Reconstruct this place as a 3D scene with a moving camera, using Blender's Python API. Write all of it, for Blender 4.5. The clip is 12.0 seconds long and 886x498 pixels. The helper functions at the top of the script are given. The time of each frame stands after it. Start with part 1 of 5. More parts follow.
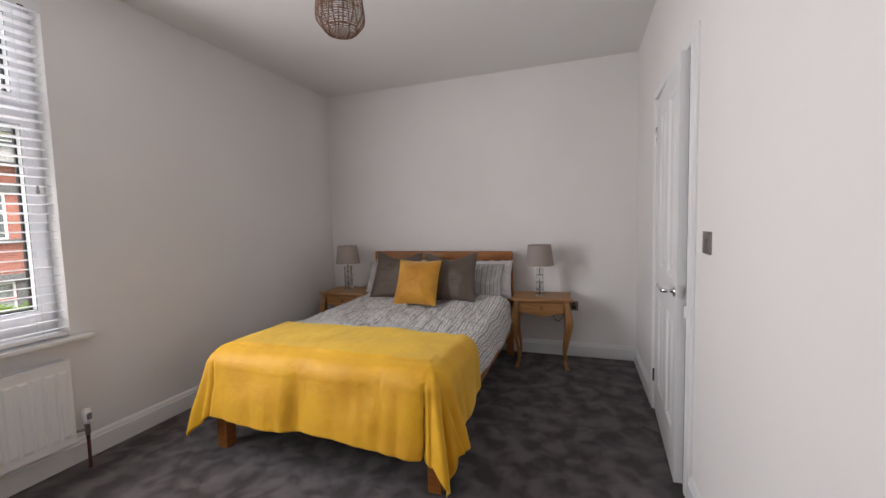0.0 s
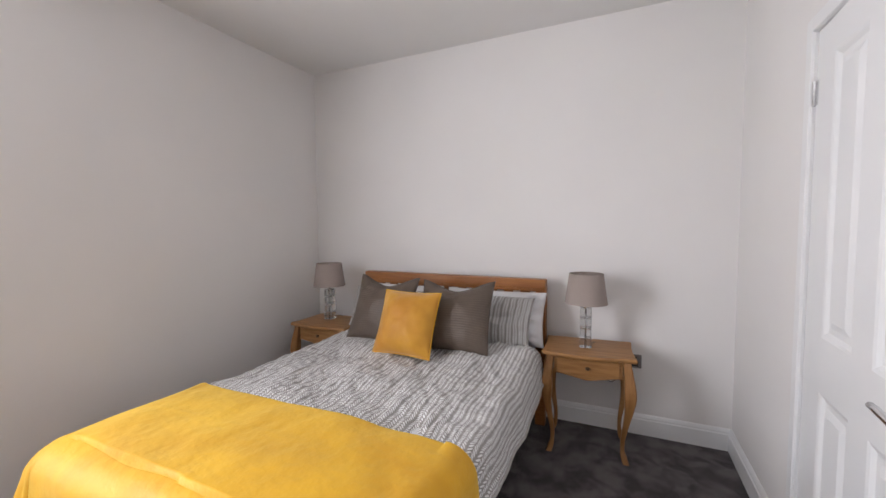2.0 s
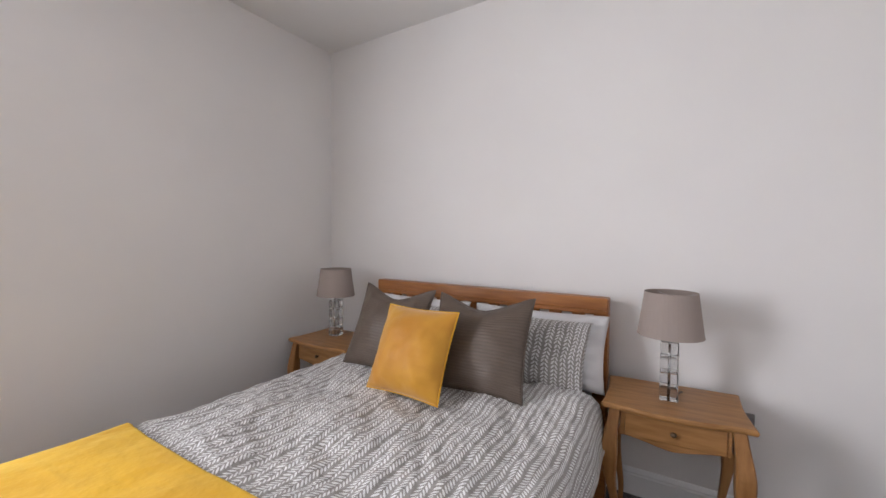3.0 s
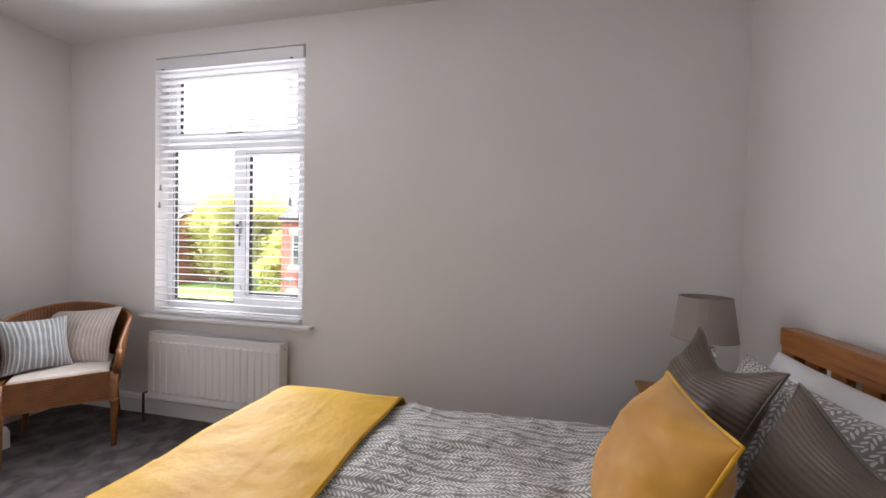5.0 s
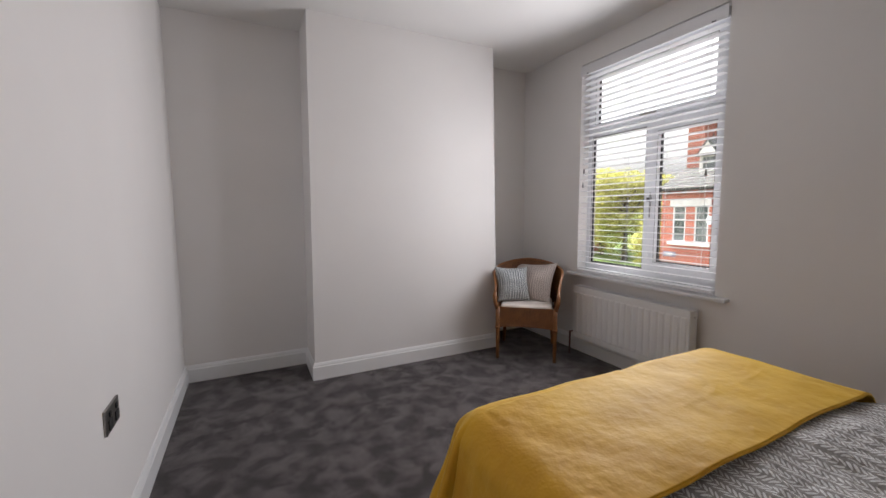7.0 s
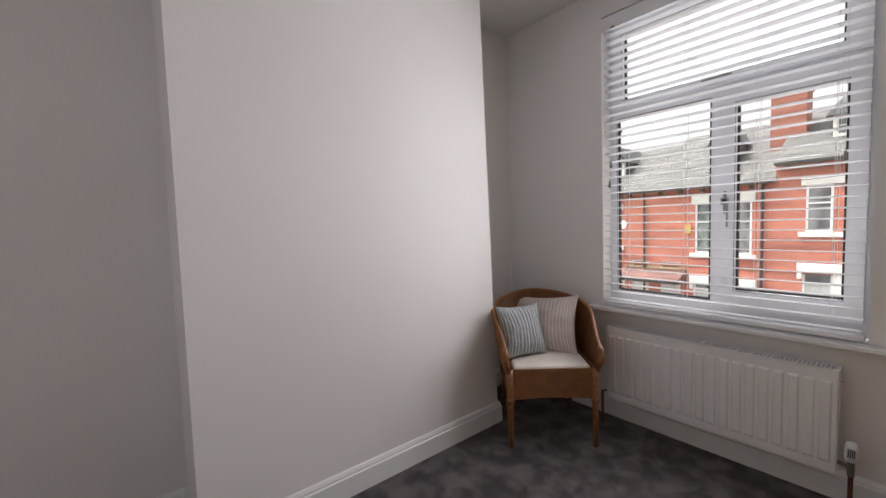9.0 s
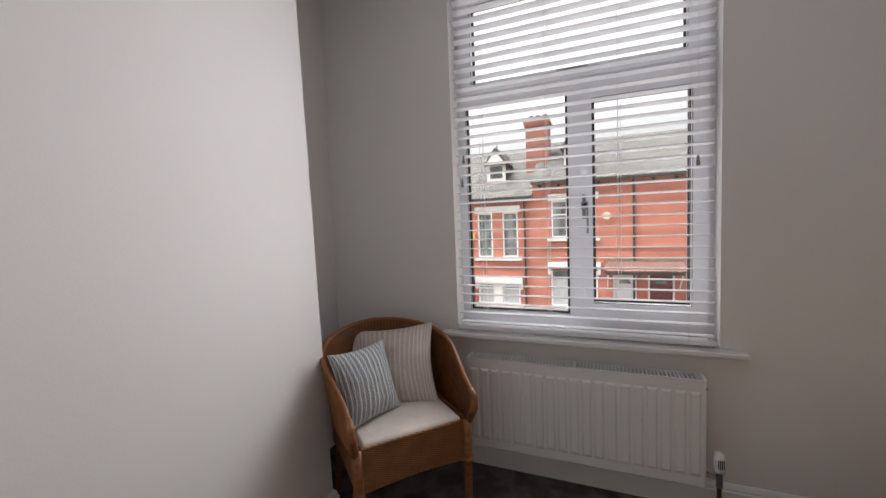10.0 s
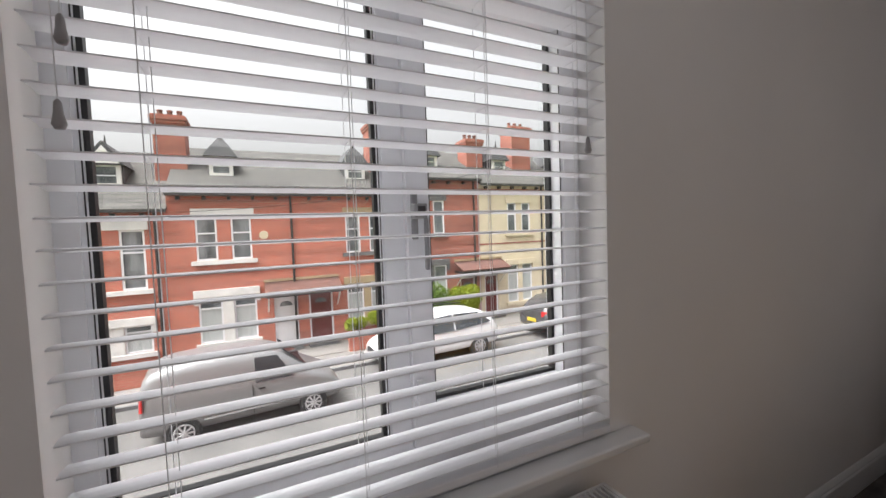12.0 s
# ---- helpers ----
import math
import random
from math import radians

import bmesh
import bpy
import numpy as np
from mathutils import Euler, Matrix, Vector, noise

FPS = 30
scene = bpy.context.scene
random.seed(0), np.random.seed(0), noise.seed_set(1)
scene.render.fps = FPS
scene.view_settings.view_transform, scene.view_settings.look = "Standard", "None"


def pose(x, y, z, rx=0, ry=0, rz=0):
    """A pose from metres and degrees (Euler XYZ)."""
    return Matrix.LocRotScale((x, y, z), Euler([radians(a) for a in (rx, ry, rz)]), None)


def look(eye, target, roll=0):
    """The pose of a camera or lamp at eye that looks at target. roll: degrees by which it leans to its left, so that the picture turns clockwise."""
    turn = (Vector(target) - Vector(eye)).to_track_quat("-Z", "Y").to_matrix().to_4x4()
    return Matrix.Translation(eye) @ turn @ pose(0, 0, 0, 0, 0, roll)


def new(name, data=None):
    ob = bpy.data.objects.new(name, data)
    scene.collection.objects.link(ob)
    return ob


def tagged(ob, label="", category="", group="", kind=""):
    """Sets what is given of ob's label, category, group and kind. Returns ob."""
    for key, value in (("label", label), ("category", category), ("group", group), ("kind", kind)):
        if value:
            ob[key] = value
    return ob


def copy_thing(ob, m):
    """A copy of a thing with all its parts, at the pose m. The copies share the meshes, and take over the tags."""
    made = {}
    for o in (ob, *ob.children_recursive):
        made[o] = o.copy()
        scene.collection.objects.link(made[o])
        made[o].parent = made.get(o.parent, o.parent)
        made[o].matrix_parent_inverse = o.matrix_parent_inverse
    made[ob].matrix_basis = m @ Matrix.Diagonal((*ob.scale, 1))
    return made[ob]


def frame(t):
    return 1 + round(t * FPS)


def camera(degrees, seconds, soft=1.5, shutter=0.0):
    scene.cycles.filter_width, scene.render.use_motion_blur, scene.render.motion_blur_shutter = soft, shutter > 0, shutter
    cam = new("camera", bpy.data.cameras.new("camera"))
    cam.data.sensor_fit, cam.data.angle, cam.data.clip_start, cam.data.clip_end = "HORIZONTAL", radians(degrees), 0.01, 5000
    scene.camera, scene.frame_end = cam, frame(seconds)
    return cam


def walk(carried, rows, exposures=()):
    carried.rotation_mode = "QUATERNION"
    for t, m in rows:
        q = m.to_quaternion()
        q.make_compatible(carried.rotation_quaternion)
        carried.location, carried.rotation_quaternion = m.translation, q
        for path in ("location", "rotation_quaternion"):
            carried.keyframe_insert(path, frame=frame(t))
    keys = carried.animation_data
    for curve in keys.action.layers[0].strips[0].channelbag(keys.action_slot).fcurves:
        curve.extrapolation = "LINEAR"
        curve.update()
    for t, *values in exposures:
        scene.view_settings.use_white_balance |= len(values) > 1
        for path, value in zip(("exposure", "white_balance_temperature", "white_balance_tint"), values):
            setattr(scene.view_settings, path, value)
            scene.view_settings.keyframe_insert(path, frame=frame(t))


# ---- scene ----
cam = camera(96.9, 12.0)
PATH = [
    (0, (2.646, 0.625, 1.285), (1.986, 2.507, 1.143), -1.5),
    (0.5, (2.621, 0.788, 1.288), (1.954, 2.67, 1.171), -1.4),
    (1, (2.535, 1.023, 1.292), (1.855, 2.902, 1.193), -1.3),
    (1.5, (2.468, 1.284, 1.293), (1.763, 3.154, 1.197), -0.8),
    (2, (2.498, 1.648, 1.348), (1.67, 3.465, 1.229), -0.4),
    (2.5, (2.447, 1.944, 1.277), (1.53, 3.72, 1.195), 0.1),
    (4.5, (2.185, 3.219, 1.286), (0.259, 3.754, 1.234), 1.0),
    (5, (2.253, 3.379, 1.270), (0.303, 2.935, 1.228), 1.2),
    (5.5, (2.462, 3.453, 1.275), (0.857, 2.266, 1.216), 0.1),
    (6, (2.631, 3.520, 1.272), (1.422, 1.936, 1.155), -0.8),
    (6.5, (2.682, 3.522, 1.261), (1.697, 1.79, 1.083), -1.0),
    (7, (2.64, 3.386, 1.259), (1.757, 1.601, 1.07), -0.4),
    (9, (2.368, 2.097, 1.293), (1.122, 0.538, 1.150), -2.2),
    (9.5, (2.172, 1.76, 1.294), (0.581, 0.555, 1.156), -2.6),
    (10, (1.928, 1.504, 1.285), (0.085, 0.741, 1.149), -2.2),
    (10.5, (1.632, 1.306, 1.306), (-0.335, 0.967, 1.18), -1.9),
    (11, (1.343, 1.145, 1.313), (-0.653, 1.225, 1.209), -2.1),
    (11.5, (1.061, 1.062, 1.303), (-0.88, 1.534, 1.207), -2.2),
    (12, (0.765, 1.068, 1.298), (-1.027, 1.949, 1.194), -2.0),
]
walk(cam, [(t, look(eye, target, roll)) for t, eye, target, roll in PATH],
     [(0.0, 1.68, 6450, 10), (1.2, 1.96, 6360, 10), (2.5, 2.30, 6260, 10), (4.5, 2.3, 6220, 10), (5.0, 1.95, 6300, 10), (5.5, 1.62, 6380, 10), (6.5, 1.32, 6400, 10), (8.8, 1.20, 6480, 10), (9.5, 1.08, 6480, 10), (10.2, 0.98, 6490, 10), (11.0, 0.92, 6490, 10), (12.0, 0.68, 6490, 10)])

# world and light
world = bpy.data.worlds.new("overcast_sky")
scene.world = world
world.use_nodes = True
wn = world.node_tree
sky = wn.nodes.new("ShaderNodeTexSky")
sky.sky_type = "NISHITA"
sky.sun_disc = False
sky.sun_elevation, sky.sun_rotation = radians(62), radians(180)
sky.air_density, sky.dust_density, sky.ozone_density = 1.5, 10.0, 0.3
bg = wn.nodes["Background"]
soft = wn.nodes.new("ShaderNodeHueSaturation")
soft.inputs["Saturation"].default_value, soft.inputs["Value"].default_value = 0.10, 1.55
wn.links.new(sky.outputs[0], soft.inputs["Color"])
wn.links.new(soft.outputs[0], bg.inputs[0])
bg.inputs[1].default_value = 0.15
sun = new("sun", bpy.data.lights.new("sun", "SUN"))
sun.data.energy, sun.data.angle, sun.data.color = 1.1, radians(30), (1, 0.97, 0.93)
sun.matrix_world = look((9, -12, 30), (0, 0, 0))
for y in (0.990, 1.361, 1.732):
    glow = new("window_daylight", bpy.data.lights.new("window_daylight", "AREA"))
    glow.data.shape, glow.data.size, glow.data.size_y = "RECTANGLE", 0.36, 1.45
    glow.data.energy, glow.data.color = 3.9, (0.985, 0.965, 1.0)
    glow.data.spread = radians(160)
    glow.matrix_world = look((0.085, y, 1.52), (1.085, y + 0.18, 1.50))

glow = new("window_daylight", bpy.data.lights.new("window_daylight", "AREA"))
glow.data.shape, glow.data.size, glow.data.size_y = "RECTANGLE", 1.10, 1.72
glow.data.energy, glow.data.color = 2.0, (0.985, 0.965, 1.0)
glow.matrix_world = look((-0.045, 1.361, 1.60), (1, 1.361, 1.60))

# ---- materials ----
def mat(name, color, rough=0.6, metal=0.0, color2=None, scale=6.0, stretch=(1, 1, 1), bump=0.0, bscale=60.0, sheen=0.0, detail=4.0, coat=0.0, uv=False):
    """A surface with two tones mixed by noise and a fine relief."""
    m = bpy.data.materials.new(name)
    m.use_nodes = True
    nt = m.node_tree
    b = nt.nodes["Principled BSDF"]
    b.inputs["Base Color"].default_value = (*color, 1)
    b.inputs["Roughness"].default_value = rough
    b.inputs["Metallic"].default_value = metal
    b.inputs["Sheen Weight"].default_value = sheen
    b.inputs["Coat Weight"].default_value = coat
    tc = nt.nodes.new("ShaderNodeTexCoord")
    mp = nt.nodes.new("ShaderNodeMapping")
    mp.inputs["Scale"].default_value = stretch
    nt.links.new(tc.outputs["UV" if uv else "Object"], mp.inputs[0])
    if color2:
        n = nt.nodes.new("ShaderNodeTexNoise")
        n.inputs["Scale"].default_value, n.inputs["Detail"].default_value = scale, detail
        nt.links.new(mp.outputs[0], n.inputs["Vector"])
        r = nt.nodes.new("ShaderNodeMapRange")
        r.inputs[1].default_value, r.inputs[2].default_value = 0.35, 0.65
        nt.links.new(n.outputs[0], r.inputs[0])
        mx = nt.nodes.new("ShaderNodeMix")
        mx.data_type = "RGBA"
        mx.inputs[6].default_value, mx.inputs[7].default_value = (*color, 1), (*color2, 1)
        nt.links.new(r.outputs[0], mx.inputs[0])
        nt.links.new(mx.outputs[2], b.inputs["Base Color"])
    if bump:
        n2 = nt.nodes.new("ShaderNodeTexNoise")
        n2.inputs["Scale"].default_value, n2.inputs["Detail"].default_value = bscale, 3.0
        nt.links.new(mp.outputs[0], n2.inputs["Vector"])
        bp = nt.nodes.new("ShaderNodeBump")
        bp.inputs["Strength"].default_value, bp.inputs["Distance"].default_value = bump, 0.01
        nt.links.new(n2.outputs[0], bp.inputs["Height"])
        nt.links.new(bp.outputs[0], b.inputs["Normal"])
    return m


def math_node(nt, op, a, b=None, c=None):
    n = nt.nodes.new("ShaderNodeMath")
    n.operation = op
    for k, v in enumerate((a, b, c)):
        if v is None:
            continue
        if isinstance(v, (int, float)):
            n.inputs[k].default_value = v
        else:
            nt.links.new(v, n.inputs[k])
    return n.outputs[0]


def leaf_cloth(name, ground, leaf, col=0.046, pitch=0.024, slant=0.5, stem=0.05, wide=0.43, fill=0.62, rough=0.85, bump=0.25, square=2):
    """Cloth printed with columns of paired leaves, in metres of its UV."""
    m = bpy.data.materials.new(name)
    m.use_nodes = True
    nt = m.node_tree
    b = nt.nodes["Principled BSDF"]
    b.inputs["Roughness"].default_value = rough
    b.inputs["Sheen Weight"].default_value = 0.2
    tc = nt.nodes.new("ShaderNodeTexCoord")
    wob = nt.nodes.new("ShaderNodeTexNoise")
    wob.inputs["Scale"].default_value = 9
    nt.links.new(tc.outputs["UV"], wob.inputs["Vector"])
    sep = nt.nodes.new("ShaderNodeSeparateXYZ")
    nt.links.new(tc.outputs["UV"], sep.inputs[0])
    u = math_node(nt, "ADD", math_node(nt, "MULTIPLY", sep.outputs[0], 1 / col), math_node(nt, "MULTIPLY", wob.outputs[0], 0.35))
    a = math_node(nt, "ABSOLUTE", math_node(nt, "SUBTRACT", math_node(nt, "FRACT", u), 0.5))
    v = math_node(nt, "ADD", math_node(nt, "MULTIPLY", sep.outputs[1], 1 / pitch), math_node(nt, "MULTIPLY", a, slant * col / pitch * 2))
    fv = math_node(nt, "ABSOLUTE", math_node(nt, "SUBTRACT", math_node(nt, "FRACT", v), 0.5))
    mid = (stem + wide) / 2
    ea = math_node(nt, "POWER", math_node(nt, "DIVIDE", math_node(nt, "SUBTRACT", a, mid), (wide - stem) / 2), square)
    ev = math_node(nt, "POWER", math_node(nt, "DIVIDE", fv, fill / 2), square)
    e = math_node(nt, "ADD", ea, ev)
    mask = nt.nodes.new("ShaderNodeMapRange")
    mask.inputs[1].default_value, mask.inputs[2].default_value = 0.8, 1.15
    mask.inputs[3].default_value, mask.inputs[4].default_value = 1, 0
    nt.links.new(e, mask.inputs[0])
    mx = nt.nodes.new("ShaderNodeMix")
    mx.data_type = "RGBA"
    mx.inputs[6].default_value, mx.inputs[7].default_value = (*ground, 1), (*leaf, 1)
    nt.links.new(mask.outputs[0], mx.inputs[0])
    nt.links.new(mx.outputs[2], b.inputs["Base Color"])
    n2 = nt.nodes.new("ShaderNodeTexNoise")
    n2.inputs["Scale"].default_value, n2.inputs["Detail"].default_value = 22, 4
    nt.links.new(tc.outputs["UV"], n2.inputs["Vector"])
    bp = nt.nodes.new("ShaderNodeBump")
    bp.inputs["Strength"].default_value, bp.inputs["Distance"].default_value = bump, 0.02
    nt.links.new(n2.outputs[0], bp.inputs["Height"])
    nt.links.new(bp.outputs[0], b.inputs["Normal"])
    return m


def weave(name, color, color2, ku, kv, strength=0.6, rough=0.6, hollow_shade=0.36):
    """Woven or pleated surface: fine waves along its UV, in metres; the hollows' shade is painted into the colour."""
    m = bpy.data.materials.new(name)
    m.use_nodes = True
    nt = m.node_tree
    b = nt.nodes["Principled BSDF"]
    b.inputs["Roughness"].default_value = rough
    tc = nt.nodes.new("ShaderNodeTexCoord")
    sep = nt.nodes.new("ShaderNodeSeparateXYZ")
    nt.links.new(tc.outputs["UV"], sep.inputs[0])
    s1 = math_node(nt, "SINE", math_node(nt, "MULTIPLY", sep.outputs[1], kv))
    h = s1
    if ku:
        s2 = math_node(nt, "SINE", math_node(nt, "MULTIPLY", sep.outputs[0], ku))
        h = math_node(nt, "MULTIPLY", s1, s2)
    n = nt.nodes.new("ShaderNodeTexNoise")
    n.inputs["Scale"].default_value, n.inputs["Detail"].default_value = 14, 5
    nt.links.new(tc.outputs["UV"], n.inputs["Vector"])
    f = math_node(nt, "ADD", math_node(nt, "MULTIPLY", h, hollow_shade), n.outputs[0])
    mx = nt.nodes.new("ShaderNodeMix")
    mx.data_type = "RGBA"
    mx.inputs[6].default_value, mx.inputs[7].default_value = (*color, 1), (*color2, 1)
    nt.links.new(f, mx.inputs[0])
    nt.links.new(mx.outputs[2], b.inputs["Base Color"])
    bp = nt.nodes.new("ShaderNodeBump")
    bp.inputs["Strength"].default_value, bp.inputs["Distance"].default_value = strength, 0.002
    nt.links.new(h, bp.inputs["Height"])
    nt.links.new(bp.outputs[0], b.inputs["Normal"])
    return m


def brick_mat(name, c1, c2, mortar, bw=0.225, bh=0.075, gap=0.010):
    m = bpy.data.materials.new(name)
    m.use_nodes = True
    nt = m.node_tree
    b = nt.nodes["Principled BSDF"]
    b.inputs["Roughness"].default_value = 0.9
    tc = nt.nodes.new("ShaderNodeTexCoord")
    sep = nt.nodes.new("ShaderNodeSeparateXYZ")
    nt.links.new(tc.outputs["Object"], sep.inputs[0])
    cmb = nt.nodes.new("ShaderNodeCombineXYZ")
    nt.links.new(math_node(nt, "ADD", sep.outputs[1], sep.outputs[0]), cmb.inputs[0])
    nt.links.new(sep.outputs[2], cmb.inputs[1])
    br = nt.nodes.new("ShaderNodeTexBrick")
    br.inputs["Color1"].default_value, br.inputs["Color2"].default_value, br.inputs["Mortar"].default_value = (*c1, 1), (*c2, 1), (*mortar, 1)
    br.inputs["Scale"].default_value = 1.0
    br.inputs["Mortar Size"].default_value = gap
    br.inputs["Brick Width"].default_value, br.inputs["Row Height"].default_value = bw, bh
    nt.links.new(cmb.outputs[0], br.inputs["Vector"])
    n = nt.nodes.new("ShaderNodeTexNoise")
    n.inputs["Scale"].default_value, n.inputs["Detail"].default_value = 0.9, 5
    mp = nt.nodes.new("ShaderNodeMapping")
    mp.inputs["Scale"].default_value = (1, 0.35, 4)
    nt.links.new(tc.outputs["Object"], mp.inputs[0])
    nt.links.new(mp.outputs[0], n.inputs["Vector"])
    mx = nt.nodes.new("ShaderNodeMix")
    mx.data_type, mx.blend_type = "RGBA", "MULTIPLY"
    mx.inputs[0].default_value = 1.0
    rp = nt.nodes.new("ShaderNodeMapRange")
    rp.inputs[1].default_value, rp.inputs[2].default_value, rp.inputs[3].default_value, rp.inputs[4].default_value = 0.3, 0.7, 0.72, 1.15
    nt.links.new(n.outputs[0], rp.inputs[0])
    nt.links.new(br.outputs[0], mx.inputs[6])
    nt.links.new(rp.outputs[0], mx.inputs[7])
    nt.links.new(mx.outputs[2], b.inputs["Base Color"])
    return m


def pane_mat(name, tint=(1, 1, 1)):
    m = bpy.data.materials.new(name)
    m.use_nodes = True
    nt = m.node_tree
    out = nt.nodes["Material Output"]
    tr, gl, mx, fr = (nt.nodes.new(k) for k in ("ShaderNodeBsdfTransparent", "ShaderNodeBsdfGlossy", "ShaderNodeMixShader", "ShaderNodeLayerWeight"))
    tr.inputs[0].default_value = (*tint, 1)
    gl.inputs["Roughness"].default_value = 0.02
    fr.inputs[0].default_value = 0.5
    nt.links.new(math_node(nt, "ADD", math_node(nt, "MULTIPLY", math_node(nt, "POWER", fr.outputs["Facing"], 4.0), 0.5), 0.03), mx.inputs[0])
    nt.links.new(tr.outputs[0], mx.inputs[1])
    nt.links.new(gl.outputs[0], mx.inputs[2])
    nt.links.new(mx.outputs[0], out.inputs[0])
    return m


M_wall = mat("wall_paint", (0.80, 0.78, 0.765), 0.7, color2=(0.77, 0.75, 0.735), scale=1.2, bump=0.04, bscale=180)
M_ceil = mat("ceiling_paint", (0.80, 0.79, 0.775), 0.8, color2=(0.775, 0.765, 0.75), scale=0.9, bump=0.04, bscale=150)
M_white = mat("gloss_white_paint", (0.80, 0.80, 0.80), 0.28, color2=(0.76, 0.765, 0.77), scale=3, bump=0.02, bscale=30)
M_upvc = mat("white_upvc", (0.82, 0.83, 0.86), 0.25, color2=(0.79, 0.80, 0.83), scale=2)
M_slat = mat("white_blind_slat", (0.80, 0.80, 0.82), 0.35, color2=(0.76, 0.76, 0.78), scale=3, stretch=(4, 0.5, 4))
M_handle = mat("grey_handle", (0.30, 0.30, 0.31), 0.4, color2=(0.26, 0.26, 0.27), scale=20)
M_black = mat("black_gasket", (0.02, 0.02, 0.022), 0.5, color2=(0.03, 0.03, 0.03), scale=8)
# M_dark: near-black that paints the shade behind the ajar door
M_dark = mat("landing_shade_black", (0.03, 0.028, 0.027), 0.9, color2=(0.04, 0.037, 0.035), scale=2)
M_oak = mat("oak", (0.33, 0.125, 0.028), 0.38, color2=(0.24, 0.082, 0.017), scale=5, stretch=(2, 2, 18), bump=0.08, bscale=30)
M_oak_h = mat("oak_along", (0.35, 0.132, 0.030), 0.38, color2=(0.25, 0.088, 0.018), scale=5, stretch=(1.2, 14, 14), bump=0.08, bscale=30)
M_knob = mat("aged_brass", (0.14, 0.09, 0.05), 0.4, 0.6, color2=(0.09, 0.06, 0.035), scale=30)
M_wax = mat("waxed_oak", (0.39, 0.198, 0.068), 0.42, color2=(0.27, 0.125, 0.038), scale=4, stretch=(1.5, 12, 12), bump=0.1, bscale=30)
M_wax_v = mat("waxed_oak_upright", (0.37, 0.180, 0.060), 0.42, color2=(0.25, 0.112, 0.034), scale=4, stretch=(10, 10, 1.5), bump=0.1, bscale=30)
M_steel = mat("brushed_steel", (0.36, 0.34, 0.325), 0.35, 1.0, color2=(0.28, 0.265, 0.255), scale=20, stretch=(1, 1, 12))
M_chrome = mat("chrome", (0.75, 0.75, 0.76), 0.12, 1.0)
M_latch = mat("satin_chrome", (0.72, 0.71, 0.70), 0.42, 0.6)
M_plastic = mat("grey_plastic", (0.34, 0.33, 0.33), 0.4, color2=(0.3, 0.29, 0.29), scale=20)
M_copper = mat("painted_pipe", (0.10, 0.03, 0.022), 0.5, color2=(0.07, 0.025, 0.02), scale=20)
M_shade = mat("taupe_shade_fabric", (0.335, 0.278, 0.250), 0.9, color2=(0.32, 0.265, 0.238), scale=6, bump=0.05, bscale=500)
M_white_cloth = mat("white_cotton", (0.74, 0.74, 0.75), 0.85, color2=(0.68, 0.68, 0.69), scale=8, bump=0.3, bscale=14, sheen=0.2)
M_hem = mat("grey_cotton_hem", (0.36, 0.34, 0.32), 0.85, color2=(0.46, 0.44, 0.42), scale=60)
M_cream = mat("cream_pad", (0.70, 0.63, 0.57), 0.85, color2=(0.62, 0.56, 0.50), scale=10, bump=0.2, bscale=40, sheen=0.2)
# the second tone paints the nap's patchy sheen into the colour
M_yellow = mat("mustard_fleece", (0.57, 0.268, 0.0005), 0.62, color2=(0.72, 0.375, 0.002), scale=3.8, bump=0.6, bscale=16, sheen=0.75, detail=5)
M_yellow.node_tree.nodes["Principled BSDF"].inputs["Sheen Tint"].default_value = (1.0, 0.80, 0.22, 1)
M_yvelvet = mat("mustard_velvet", (0.47, 0.200, 0.008), 0.6, color2=(0.60, 0.300, 0.020), scale=5, bump=0.5, bscale=9, sheen=0.3)
M_rattan = mat("rattan_strip", (0.19, 0.085, 0.038), 0.55, color2=(0.11, 0.048, 0.023), scale=60)
M_duvet = leaf_cloth("leaf_print_cotton", (0.31, 0.292, 0.275), (0.78, 0.775, 0.77), col=0.046, pitch=0.0140, slant=0.50, stem=0.03, wide=0.40, fill=0.66, bump=0.9)
M_duvet_p = leaf_cloth("leaf_print_pillow", (0.27, 0.255, 0.24), (0.70, 0.695, 0.69), col=0.040, pitch=0.0145, slant=0.40, stem=0.03, wide=0.38, bump=0.3)
M_herring = leaf_cloth("herringbone_blue_grey", (0.60, 0.62, 0.625), (0.030, 0.042, 0.052), col=0.040, pitch=0.0125, slant=0.75, stem=0.05, wide=0.43, fill=0.64, bump=0.3, square=8)
M_pink = leaf_cloth("pale_pink_stitch", (0.66, 0.585, 0.545), (0.33, 0.275, 0.25), col=0.040, pitch=0.0095, slant=0.42, stem=0.07, wide=0.42, fill=0.50, bump=0.3, square=8)
M_brown = weave("brown_pleated_satin", (0.082, 0.059, 0.044), (0.122, 0.090, 0.068), 0, 520, 0.32, 0.5, 0.22)
M_brown_plain = mat("brown_satin", (0.085, 0.060, 0.043), 0.5, color2=(0.070, 0.048, 0.034), scale=8, bump=0.1, bscale=40, sheen=0.3)
M_wicker = weave("wicker", (0.095, 0.031, 0.008), (0.37, 0.145, 0.040), 240, 700, 1.0, 0.45, 0.55)
M_cane = mat("cane_pole", (0.28, 0.115, 0.035), 0.4, color2=(0.17, 0.065, 0.02), scale=8, stretch=(3, 3, 8), bump=0.1)
M_glass = pane_mat("window_glass")
M_farglass = mat("far_window_glass", (0.07, 0.08, 0.085), 0.08, color2=(0.26, 0.28, 0.29), scale=1.3, stretch=(1, 2, 1))
M_curtain = mat("net_curtain", (0.52, 0.54, 0.54), 0.9, color2=(0.38, 0.41, 0.41), scale=4, stretch=(1, 9, 0.4))
